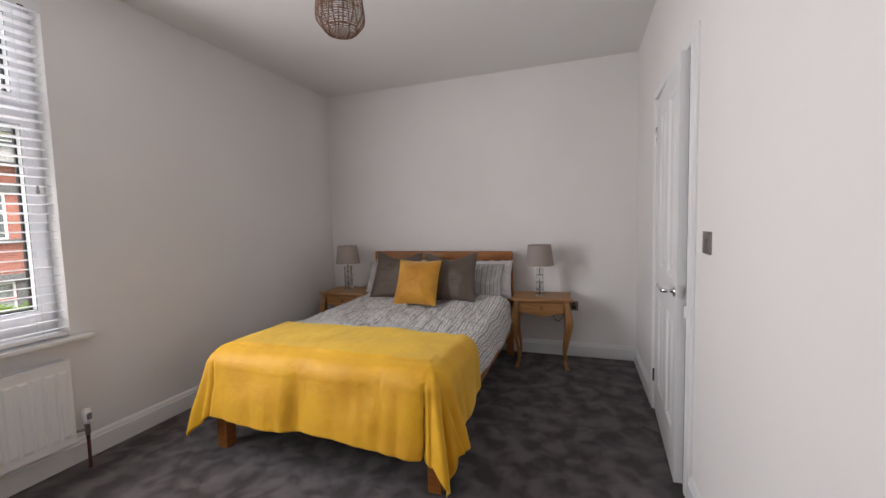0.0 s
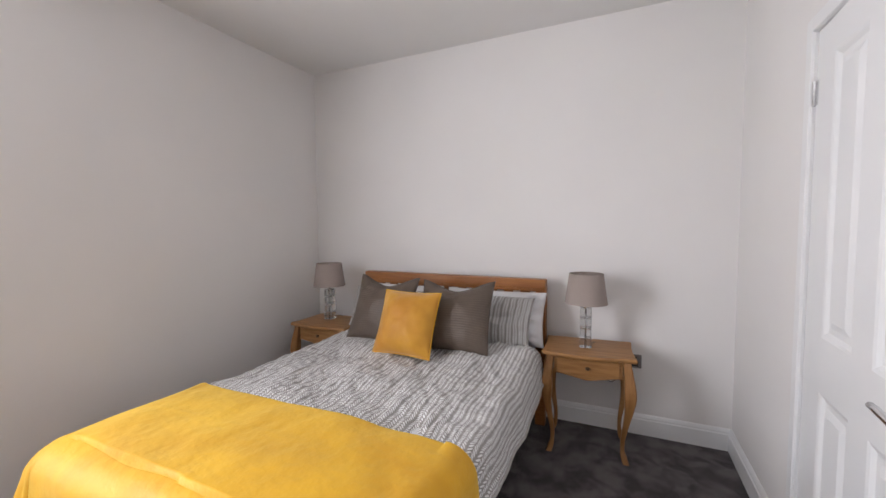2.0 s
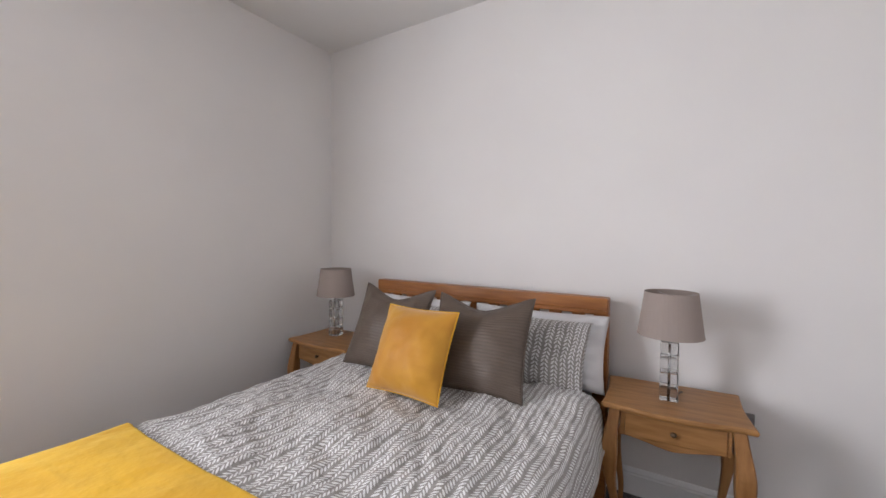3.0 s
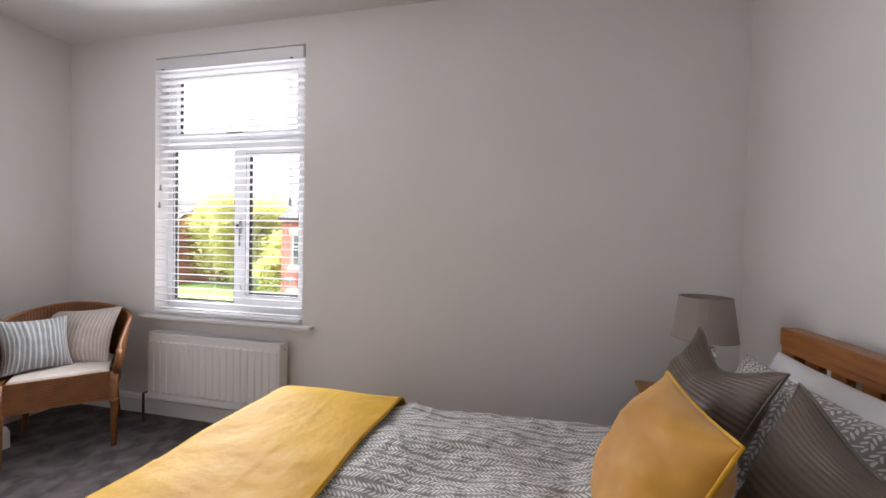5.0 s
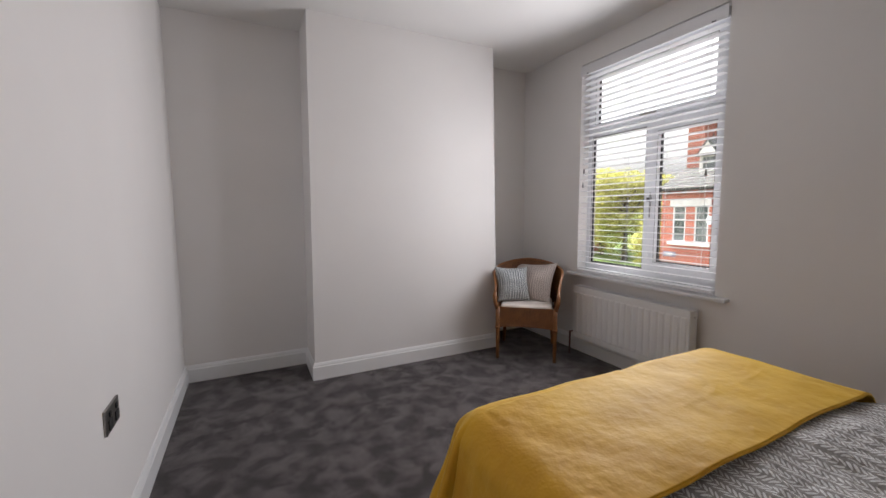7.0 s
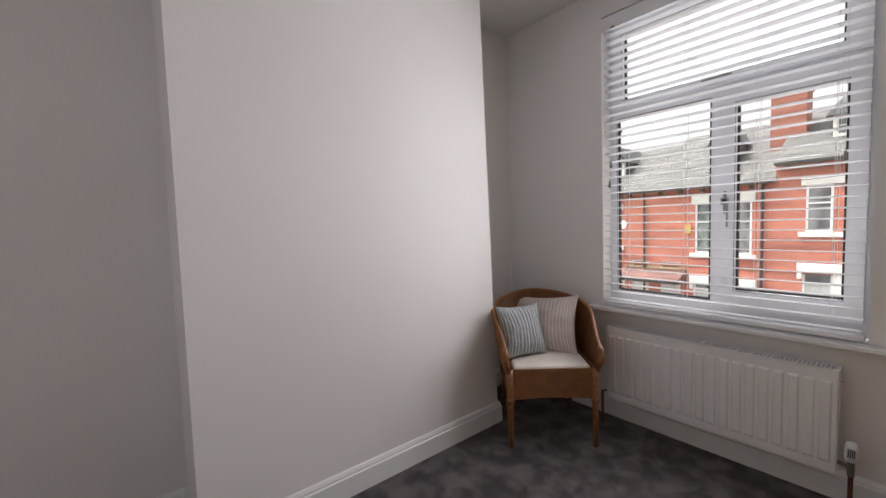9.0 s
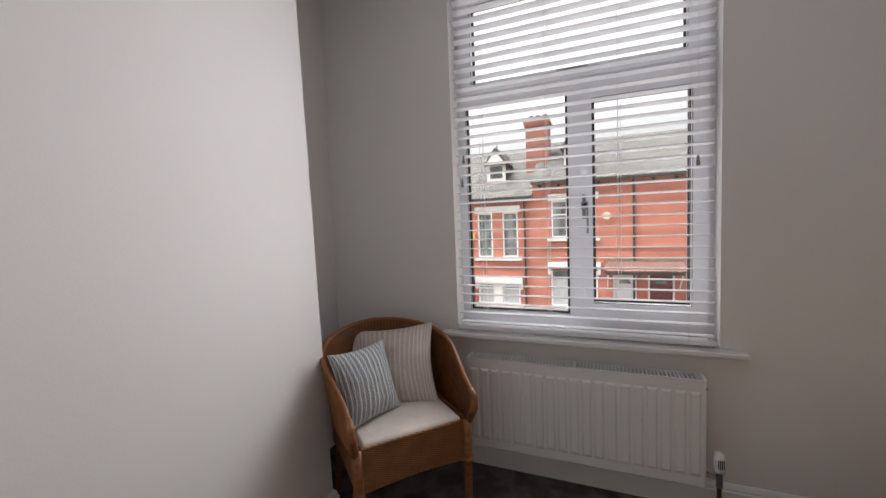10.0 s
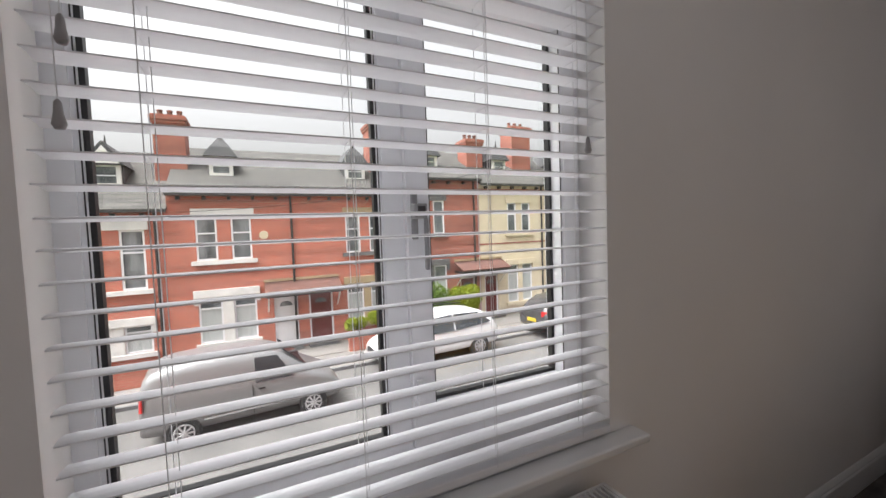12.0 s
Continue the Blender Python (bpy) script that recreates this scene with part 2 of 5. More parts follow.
M_crystal = bpy.data.materials.new("crystal")
M_crystal.use_nodes = True
cb = M_crystal.node_tree.nodes["Principled BSDF"]
cb.inputs["Transmission Weight"].default_value, cb.inputs["Roughness"].default_value, cb.inputs["IOR"].default_value = 1.0, 0.02, 1.48
M_brick = brick_mat("red_brick", (0.58, 0.145, 0.090), (0.45, 0.108, 0.070), (0.46, 0.27, 0.21), gap=0.013)
M_brick_d = brick_mat("dark_red_brick", (0.43, 0.125, 0.085), (0.32, 0.088, 0.060), (0.33, 0.20, 0.16), gap=0.013)
M_render = mat("cream_render", (0.68, 0.60, 0.44), 0.85, color2=(0.60, 0.52, 0.38), scale=1.5, bump=0.2)
M_slate = brick_mat("slate_roof", (0.135, 0.130, 0.118), (0.092, 0.090, 0.084), (0.05, 0.05, 0.05), 0.30, 0.16, 0.016)
M_stone = mat("white_painted_stone", (0.76, 0.75, 0.73), 0.7, color2=(0.66, 0.65, 0.63), scale=3)
M_sand = mat("sandstone", (0.42, 0.33, 0.20), 0.85, color2=(0.34, 0.26, 0.16), scale=3)
M_grey_stone = mat("grey_stone", (0.15, 0.15, 0.15), 0.8, color2=(0.11, 0.11, 0.115), scale=3)
M_gutter = mat("black_gutter", (0.045, 0.04, 0.038), 0.5, color2=(0.03, 0.03, 0.03), scale=4)
M_tile = brick_mat("canopy_tile", (0.24, 0.12, 0.095), (0.18, 0.095, 0.08), (0.10, 0.06, 0.05), 0.2, 0.12, 0.012)
M_asphalt = mat("asphalt", (0.155, 0.15, 0.145), 0.9, color2=(0.12, 0.117, 0.114), scale=0.8, bump=0.3, bscale=30, detail=8)
M_pave = mat("pavement_flags", (0.26, 0.245, 0.23), 0.9, color2=(0.20, 0.19, 0.18), scale=1.5, bump=0.2)
M_lawn = mat("lawn", (0.10, 0.16, 0.03), 0.95, color2=(0.14, 0.20, 0.045), scale=2, bump=0.6)
M_leafy = mat("yellow_green_leaves", (0.34, 0.38, 0.03), 0.7, color2=(0.22, 0.30, 0.03), scale=3)
M_leafg = mat("green_hedge_leaves", (0.16, 0.26, 0.03), 0.7, color2=(0.09, 0.17, 0.025), scale=3)
M_bark = mat("bark", (0.12, 0.09, 0.065), 0.9, color2=(0.07, 0.055, 0.04), scale=8, bump=0.5)
M_silver = mat("silver_car_paint", (0.25, 0.25, 0.255), 0.35, 0.3, color2=(0.23, 0.23, 0.235), scale=1, coat=0.5)
M_rim = mat("silver_wheel_paint", (0.45, 0.45, 0.46), 0.5, 0.2, color2=(0.40, 0.40, 0.41), scale=10)
M_carwhite = mat("white_car_paint", (0.74, 0.74, 0.75), 0.25, color2=(0.70, 0.70, 0.71), scale=1, coat=0.5)
M_carred = mat("red_car_paint", (0.45, 0.03, 0.04), 0.25, color2=(0.40, 0.03, 0.04), scale=1, coat=0.5)
M_cardark = mat("dark_grey_car_paint", (0.06, 0.062, 0.066), 0.25, color2=(0.05, 0.05, 0.055), scale=1, coat=0.5)
M_carglass = mat("car_glass", (0.03, 0.035, 0.04), 0.05, color2=(0.05, 0.055, 0.06), scale=2)
M_rubber = mat("tyre_rubber", (0.025, 0.025, 0.026), 0.8, color2=(0.035, 0.035, 0.035), scale=8)
M_redlight = mat("red_lamp_lens", (0.5, 0.02, 0.02), 0.2)
M_plate = mat("yellow_number_plate", (0.70, 0.50, 0.05), 0.4)
M_bluesign = mat("blue_grey_sign", (0.17, 0.20, 0.30), 0.5, color2=(0.2, 0.23, 0.33), scale=3)
M_reddoor = mat("maroon_paint", (0.16, 0.035, 0.03), 0.4, color2=(0.13, 0.03, 0.025), scale=2)
M_alarm = mat("yellow_alarm_box", (0.65, 0.42, 0.10), 0.5)


def carpet_mat():
    m = bpy.data.materials.new("charcoal_carpet")
    m.use_nodes = True
    nt = m.node_tree
    b = nt.nodes["Principled BSDF"]
    b.inputs["Roughness"].default_value = 0.95
    b.inputs["Sheen Weight"].default_value = 0.12
    tc = nt.nodes.new("ShaderNodeTexCoord")
    big, fine = nt.nodes.new("ShaderNodeTexNoise"), nt.nodes.new("ShaderNodeTexNoise")
    big.inputs["Scale"].default_value, big.inputs["Detail"].default_value, big.inputs["Distortion"].default_value = 8.0, 9.0, 0.35
    fine.inputs["Scale"].default_value, fine.inputs["Detail"].default_value = 260, 2
    r = nt.nodes.new("ShaderNodeValToRGB")
    r.color_ramp.elements[0].position, r.color_ramp.elements[0].color = 0.41, (0.037, 0.030, 0.0305, 1)
    r.color_ramp.elements[1].position, r.color_ramp.elements[1].color = 0.61, (0.121, 0.104, 0.106, 1)
    mx = nt.nodes.new("ShaderNodeMix")
    mx.data_type, mx.blend_type = "RGBA", "MULTIPLY"
    mx.inputs[0].default_value = 0.6
    fr = nt.nodes.new("ShaderNodeMapRange")
    fr.inputs[1].default_value, fr.inputs[2].default_value, fr.inputs[3].default_value, fr.inputs[4].default_value = 0.3, 0.7, 0.45, 1.5
    for n in (big, fine):
        nt.links.new(tc.outputs["Object"], n.inputs["Vector"])
    nt.links.new(big.outputs[0], r.inputs[0])
    nt.links.new(fine.outputs[0], fr.inputs[0])
    nt.links.new(r.outputs[0], mx.inputs[6])
    nt.links.new(fr.outputs[0], mx.inputs[7])
    nt.links.new(mx.outputs[2], b.inputs["Base Color"])
    bp = nt.nodes.new("ShaderNodeBump")
    bp.inputs["Strength"].default_value, bp.inputs["Distance"].default_value = 0.7, 0.008
    nt.links.new(math_node(nt, "ADD", fine.outputs[0], math_node(nt, "MULTIPLY", big.outputs[0], 2.5)), bp.inputs["Height"])
    nt.links.new(bp.outputs[0], b.inputs["Normal"])
    return m


M_carpet = carpet_mat()

# ---- mesh helpers ----
def box(bm, x0, y0, z0, x1, y1, z1, bev=0.0, seg=2):
    v = bmesh.ops.create_cube(bm, size=1)["verts"]
    bmesh.ops.scale(bm, vec=(x1 - x0, y1 - y0, z1 - z0), verts=v)
    bmesh.ops.translate(bm, vec=((x0 + x1) / 2, (y0 + y1) / 2, (z0 + z1) / 2), verts=v)
    if bev:
        e = list({e for q in v for e in q.link_edges})
        bmesh.ops.bevel(bm, geom=e, offset=bev, segments=seg, affect="EDGES", profile=0.5)


def part(name, bm, material, parent=None, label="", smooth=False, category="", group="", kind="", recalc=True):
    me = bpy.data.meshes.new(name)
    if recalc:
        bmesh.ops.recalc_face_normals(bm, faces=bm.faces)
    bm.to_mesh(me)
    bm.free()
    me.materials.append(material)
    if smooth:
        me.shade_smooth()
    ob = new(name, me)
    ob.parent = parent
    return tagged(ob, label, category, group, kind)


def boxes(name, rows, material, parent=None, bev=0.0, **kw):
    bm = bmesh.new()
    for r in rows:
        box(bm, *r, bev)
    return part(name, bm, material, parent, **kw)


def thing(name, loc, label, category, group="", rz=0.0):
    ob = new(name)
    ob.empty_display_size = 0.1
    ob.matrix_world = pose(*loc, 0, 0, rz)
    return tagged(ob, label, category, group)


def tube(bm, pts, radii, n=8, closed=False, squash=1.0):
    """A round rod along points; radii one number or one a point."""
    pts = [Vector(p) for p in pts]
    if isinstance(radii, (int, float)):
        radii = [radii] * len(pts)
    rings, up = [], None
    for k, p in enumerate(pts):
        a = pts[k - 1] if (k or closed) else p
        b = pts[(k + 1) % len(pts)] if (k < len(pts) - 1 or closed) else p
        d = (b - a).normalized()
        if up is None:
            up = d.orthogonal().normalized()
        up = (up - d * up.dot(d)).normalized()
        side = d.cross(up)
        rings.append([bm.verts.new(p + (up * math.cos(2 * math.pi * j / n) + side * math.sin(2 * math.pi * j / n) * squash) * radii[k]) for j in range(n)])
    for k in range(len(rings) - (0 if closed else 1)):
        r0, r1 = rings[k], rings[(k + 1) % len(rings)]
        for j in range(n):
            bm.faces.new((r0[j], r0[(j + 1) % n], r1[(j + 1) % n], r1[j]))
    if not closed:
        bm.faces.new(rings[0][::-1])
        bm.faces.new(rings[-1])


def lathe(bm, profile, n=24, cx=0.0, cy=0.0, caps=True):
    rings = [[bm.verts.new((cx + r * math.cos(2 * math.pi * j / n), cy + r * math.sin(2 * math.pi * j / n), z)) for j in range(n)] for r, z in profile]
    for r0, r1 in zip(rings, rings[1:]):
        for j in range(n):
            bm.faces.new((r0[j], r0[(j + 1) % n], r1[(j + 1) % n], r1[j]))
    if caps:
        bm.faces.new(rings[0][::-1])
        bm.faces.new(rings[-1])


def sheet(bm, nu, nv, place, uvs):
    """A grid surface with a UV map in metres."""
    lay = bm.loops.layers.uv.verify()
    g = [[bm.verts.new(place(i / nu, j / nv)) for j in range(nv + 1)] for i in range(nu + 1)]
    for i in range(nu):
        for j in range(nv):
            f = bm.faces.new((g[i][j], g[i + 1][j], g[i + 1][j + 1], g[i][j + 1]))
            for lp, (a, b) in zip(f.loops, ((i, j), (i + 1, j), (i + 1, j + 1), (i, j + 1))):
                lp[lay].uv = uvs(a / nu, b / nv)
    return g


def prism(bm, poly, axis, lo, hi):
    """A polygon of (a, b) pushed along x, y or z."""
    def at(a, b, c):
        return {"x": (c, a, b), "y": (a, c, b), "z": (a, b, c)}[axis]
    v0 = [bm.verts.new(at(a, b, lo)) for a, b in poly]
    v1 = [bm.verts.new(at(a, b, hi)) for a, b in poly]
    bm.faces.new(v0)
    bm.faces.new(v1[::-1])
    for k in range(len(poly)):
        q = (k + 1) % len(poly)
        bm.faces.new((v0[k], v0[q], v1[q], v1[k]))


def holed(bm, x0, x1, y0, y1, z0, z1, holes):
    """A slab across x with rectangular openings (y0, y1, z0, z1)."""
    ys = sorted({y0, y1, *[v for h in holes for v in h[:2]]})
    zs = sorted({z0, z1, *[v for h in holes for v in h[2:]]})
    for za, zb in zip(zs, zs[1:]):
        run = None
        for ya, yb in zip(ys, ys[1:]):
            m = ((ya + yb) / 2, (za + zb) / 2)
            if any(h[0] < m[0] < h[1] and h[2] < m[1] < h[3] for h in holes):
                if run:
                    box(bm, x0, run[0], za, x1, run[1], zb)
                run = None
            else:
                run = (run[0], yb) if run else (ya, yb)
        if run:
            box(bm, x0, run[0], za, x1, run[1], zb)


# ---- room shell ----
R, H, C = 3.112, 4.411, 2.672
WY0, WY1, WZ0, WZ1 = 0.777, 1.946, 0.712, 2.50
DY0, DY1, DZ = 2.632, 3.470, 2.006
CX0, CX1, CD = 0.600, 2.241, 0.388
boxes("floor", [(-0.15, -0.2, -0.2, R + 0.2, H + 0.2, 0)], M_carpet, kind="structure", label="dark charcoal grey plush carpet, mottled by footmarks")
boxes("ceiling", [(-0.15, -0.2, C, R + 0.2, H + 0.2, C + 0.15)], M_ceil, kind="structure", label="flat matt white plaster ceiling")
bm = bmesh.new()
holed(bm, -0.15, 0, 0, H, 0, C, [(WY0, WY1, WZ0 - 0.025, WZ1)])
part("wall_west", bm, M_wall, kind="structure", label="off-white painted plaster wall with the window")
boxes("wall_north", [(-0.15, H, 0, R + 0.2, H + 0.2, C)], M_wall, kind="structure", label="off-white painted plaster wall behind the bed")
boxes("wall_south", [(-0.15, -0.2, 0, R + 0.2, 0, C)], M_wall, kind="structure", label="off-white painted plaster wall of the alcoves")
bm = bmesh.new()
box(bm, CX0, 0, 0, CX1, CD, C)
for q in bm.verts:
    if q.co.z > 1:
        q.co.x += 0.058 if q.co.x < 1 else -0.030
part("chimney_breast", bm, M_wall, kind="structure", label="off-white plastered chimney breast between two alcoves")
bm = bmesh.new()
holed(bm, R, R + 0.12, 0, H, 0, C, [(DY0, DY1, 0, DZ)])
part("wall_east", bm, M_wall, kind="structure", label="off-white painted plaster wall with the door")
# unseen box added behind the door, blackened so its gap reads as shade
boxes("unseen_dark_box", [(R + 0.8, 2.2, 0, R + 0.85, 3.9, C), (R + 0.12, 2.2, 0, R + 0.8, 2.25, C), (R + 0.12, 3.85, 0, R + 0.8, 3.9, C), (R + 0.12, 2.25, C, R + 0.8, 3.85, C + 0.05), (R + 0.2, 2.25, -0.05, R + 0.8, 3.85, 0)], M_dark, kind="structure")


def skirting(name, x0, y0, x1, y1, nx, ny, m0=0.0, m1=0.0):
    """Skirting from one corner to the next; (nx, ny) points into the room; m0, m1 mitre the ends."""
    prof = [(0, 0), (0.018, 0), (0.018, 0.098), (0.013, 0.104), (0.013, 0.112), (0.008, 0.124), (0.004, 0.13), (0, 0.13)]
    d = Vector((x1 - x0, y1 - y0)).normalized()
    bm = bmesh.new()
    ends = []
    for px, py, m in ((x0, y0, m0), (x1, y1, -m1)):
        ends.append([bm.verts.new((px + nx * a + d.x * m * a, py + ny * a + d.y * m * a, b)) for a, b in prof])
    n = len(prof)
    for k in range(n):
        bm.faces.new((ends[0][k], ends[0][(k + 1) % n], ends[1][(k + 1) % n], ends[1][k]))
    bm.faces.new(ends[0])
    bm.faces.new(ends[1][::-1])
    part(name, bm, M_white, kind="structure", label="glossy white moulded skirting board")


skirting("baseboard", 0, 0, 0, H, 1, 0, 1, 1)
skirting("baseboard", 0, H, R, H, 0, -1, 1, 1)
skirting("baseboard", R, H, R, DY1 + 0.072, -1, 0, 1, 0)
skirting("baseboard", R, DY0 - 0.084, R, 0, -1, 0, 0, 1)
skirting("baseboard", R, 0, CX1, 0, 0, 1, 1, 1)
skirting("baseboard", CX1, 0, CX1, CD, 1, 0, 1, -1)
skirting("baseboard", CX1, CD, CX0, CD, 0, 1, -1, -1)
skirting("baseboard", CX0, CD, CX0, 0, -1, 0, -1, 1)
skirting("baseboard", CX0, 0, 0, 0, 0, 1, 1, 1)

# door lining, architrave, leaf
bm = bmesh.new()
for y0, y1 in ((DY0, DY0 + 0.004), (DY1 - 0.004, DY1)):
    box(bm, R, y0, 0, R + 0.12, y1, DZ)
box(bm, R, DY0, DZ - 0.004, R + 0.12, DY1, DZ)
box(bm, R + 0.036, DY1 - 0.03, 0, R + 0.05, DY1 - 0.0045, DZ - 0.0045)
box(bm, R + 0.044, DY0 + 0.10, DZ - 0.03, R + 0.06, DY1 - 0.031, DZ - 0.0045)
part("door_frame", bm, M_white, kind="structure", label="white gloss door lining")


def architrave(y0, y1, z0, z1):
    for inset, proud, e in ((0.0, 0.012, 0.006), (0.008, 0.017, 0.009), (0.046, 0.019, 0.012)):
        w = 0.068
        a, b = y0 - w - 0.012 + inset, y1 + w - inset
        t = z1 + w - inset
        g = w - inset - e
        yield (R - proud, a, z0, R, y0 - e, t), (R - proud, b - g, z0, R, b, t), (R - proud, y0 - e, t - g, R, b - g, t)


bm = bmesh.new()
for rows in architrave(DY0, DY1, 0, DZ):
    for r in rows:
        box(bm, *r, 0.002)
part("door_trim", bm, M_white, kind="structure", label="white moulded architrave round the door")

LEAF, THICK = 0.797, 0.038
door = tagged(new("door_1"), "white four-panel bedroom door, slightly ajar", "door", "", "structure")
door.matrix_world = pose(R - 0.004, DY1 - 0.0045, 0, 0, 0, -3.1)
panels = [(0.148, 0.366, 0.973, 1.892), (0.478, 0.704, 0.973, 1.892), (0.148, 0.366, 0.213, 0.793), (0.478, 0.704, 0.213, 0.793)]
bm = bmesh.new()
holed(bm, 0, THICK, -LEAF, 0, 0.012, 2.0035, [(-b, -a, c, d) for a, b, c, d in panels])
part("door_leaf", bm, M_white, door)
for a, b, c, d in panels:
    bm = bmesh.new()
    f, m = [], 0.0
    steps = [(0.0, 0.0), (0.010, 0.003), (0.022, 0.011), (0.040, 0.011), (0.062, 0.003)]
    for ins, dep in steps:
        f.append([bm.verts.new((dep, y, z)) for y, z in ((-b + ins, c + ins), (-a - ins, c + ins), (-a - ins, d - ins), (-b + ins, d - ins))])
    for r0, r1 in zip(f, f[1:]):
        for k in range(4):
            bm.faces.new((r0[k], r0[(k + 1) % 4], r1[(k + 1) % 4], r1[k]))
    bm.faces.new(f[-1])
    back = [bm.verts.new((THICK, v.co.y, v.co.z)) for v in f[0]]
    bm.faces.new(back[::-1])
    for k in range(4):
        bm.faces.new((f[0][k], back[k], back[(k + 1) % 4], f[0][(k + 1) % 4]))
    part("door_panel", bm, M_white, door)
bm = bmesh.new()
tube(bm, [(0, -0.757, 0.928), (-0.008, -0.757, 0.928)], 0.026, 24)
tube(bm, [(-0.008, -0.757, 0.928), (-0.045, -0.757, 0.928), (-0.052, -0.744, 0.928), (-0.055, -0.72, 0.930), (-0.058, -0.665, 0.936), (-0.060, -0.640, 0.938)], [0.010, 0.010, 0.011, 0.010, 0.009, 0.008], 12)
part("door_handle", bm, M_chrome, door, "polished chrome lever handle on a round rose", smooth=True)
boxes("latch_plate", [(0.005, -LEAF - 0.0015, 0.902, 0.033, -LEAF + 0.001, 0.964), (0.013, -LEAF - 0.007, 0.922, 0.025, -LEAF, 0.944)], M_latch, door, label="satin chrome latch plate")
for z in (1.757, 0.197):
    bm = bmesh.new()
    for k in range(5):
        tube(bm, [(-0.006, 0.002, z + k * 0.017), (-0.006, 0.002, z + k * 0.017 + 0.0155)], 0.0065, 10)
    box(bm, -0.003, -0.02, z, 0.0, 0.012, z + 0.085)
    part("hinge", bm, M_chrome, door, "small chrome butt hinge")
boxes("strike_plate", [(R - 0.024, DY0 - 0.024, 0.820, R - 0.005, DY0 + 0.006, 0.874)], M_white, kind="structure", label="white plastic latch catch", bev=0.003)

# window board, frame and panes
boxes("window_sill", [(-0.075, WY0 + 0.001, WZ0 - 0.024, 0.0, WY1 - 0.001, WZ0)], M_white, kind="structure", label="white painted window board")
bm = bmesh.new()
box(bm, 0.0, WY0 - 0.078, WZ0 - 0.024, 0.062, WY1 + 0.088, WZ0, 0.006, 3)
part("window_sill", bm, M_white, kind="structure", label="white painted window board nosing")
win = tagged(new("window_1"), "white double-glazed window with a top light and two lower panes", "window", "", "structure")
win.location.x = -0.03
TR0, TR1, MU0, MU1 = 1.905, 1.955, 1.345, 1.405
bm = bmesh.new()
holed(bm, -0.13, -0.072, WY0, WY1, WZ0, WZ1, [(WY0 + 0.035, MU0, WZ0 + 0.082, TR0), (MU1, WY1 - 0.045, WZ0 + 0.082, TR0), (WY0 + 0.045, WY1 - 0.045, TR1, WZ1 - 0.055)])
part("window_frame", bm, M_upvc, win)


def sash(y0, y1, z0, z1, gy0, gy1, gz0, gz1, proud, name):
    bm = bmesh.new()
    holed(bm, -0.118, proud, y0, y1, z0, z1, [(gy0, gy1, gz0, gz1)])
    s = part(name, bm, M_upvc, win)
    bm = bmesh.new()
    holed(bm, -0.106, -0.088, gy0, gy1, gz0, gz1, [(gy0 + 0.009, gy1 - 0.009, gz0 + 0.009, gz1 - 0.009)])
    holed(bm, proud - 0.001, proud + 0.001, gy0 - 0.002, gy1 + 0.002, gz0 - 0.002, gz1 + 0.002, [(gy0, gy1, gz0, gz1)])
    part("gasket", bm, M_black, s, "black rubber glazing gasket")
    bm = bmesh.new()
    box(bm, -0.112, gy0 + 0.001, gz0 + 0.001, -0.108, gy1 - 0.001, gz1 - 0.001)
    g = part("pane", bm, M_glass, s, "clear glass pane")
    g.visible_shadow = False
    return s


sash(WY0 + 0.035, MU0, WZ0 + 0.082, TR0, 0.822, 1.338, 0.803, 1.890, -0.076, "fixed_light")
sash(MU1 - 0.01, WY1 - 0.025, WZ0 + 0.065, TR0 + 0.005, 1.453, 1.857, 0.869, 1.836, -0.052, "casement_sash")
sash(WY0 + 0.025, WY1 - 0.025, TR1 - 0.01, WZ1 - 0.035, 0.866, 1.838, 1.995, 2.385, -0.052, "top_sash")
boxes("window_handle", [(-0.052, 1.404, 1.275, -0.044, 1.420, 1.392), (-0.044, 1.400, 1.322, -0.016, 1.432, 1.356), (-0.026, 1.424, 1.205, -0.016, 1.434, 1.324)], M_handle, win, label="grey espagnolette window handle", bev=0.003)
boxes("keyhole", [(-0.0157, 1.408, 1.330, -0.0145, 1.426, 1.350)], M_black, win)
boxes("lock_keep", [(-0.052, 1.402, 0.885, -0.040, 1.420, 0.945)], M_upvc, win, bev=0.003)
boxes("window_handle", [(-0.052, 1.30, 1.968, -0.036, 1.42, 1.985), (-0.036, 1.33, 1.972, -0.026, 1.44, 1.984)], M_steel, win, label="grey top-light catch", bev=0.002)

# venetian blind
blind = thing("venetian_blind", (0.010, 1.361, 2.47), "white wooden venetian blind, lowered with its slats open, in the window", "blind")
BY = 1.361
boxes("head_rail", [(-0.047, WY0 + 0.006 - BY, -0.052, 0.002, WY1 - 0.006 - BY, 0.002)], M_slat, blind, bev=0.002)
boxes("valance", [(0.003, WY0 + 0.003 - BY, -0.066, 0.009, WY1 - 0.003 - BY, 0.012)], M_slat, blind, bev=0.002)
for y in (0.86, 1.86):
    boxes("valance_clip", [(0.009, y - BY - 0.012, -0.063, 0.0115, y - BY + 0.012, -0.057)], M_black, blind)
slat0 = None
zs = [0.760 + 0.0476 * k for k in range(35)]
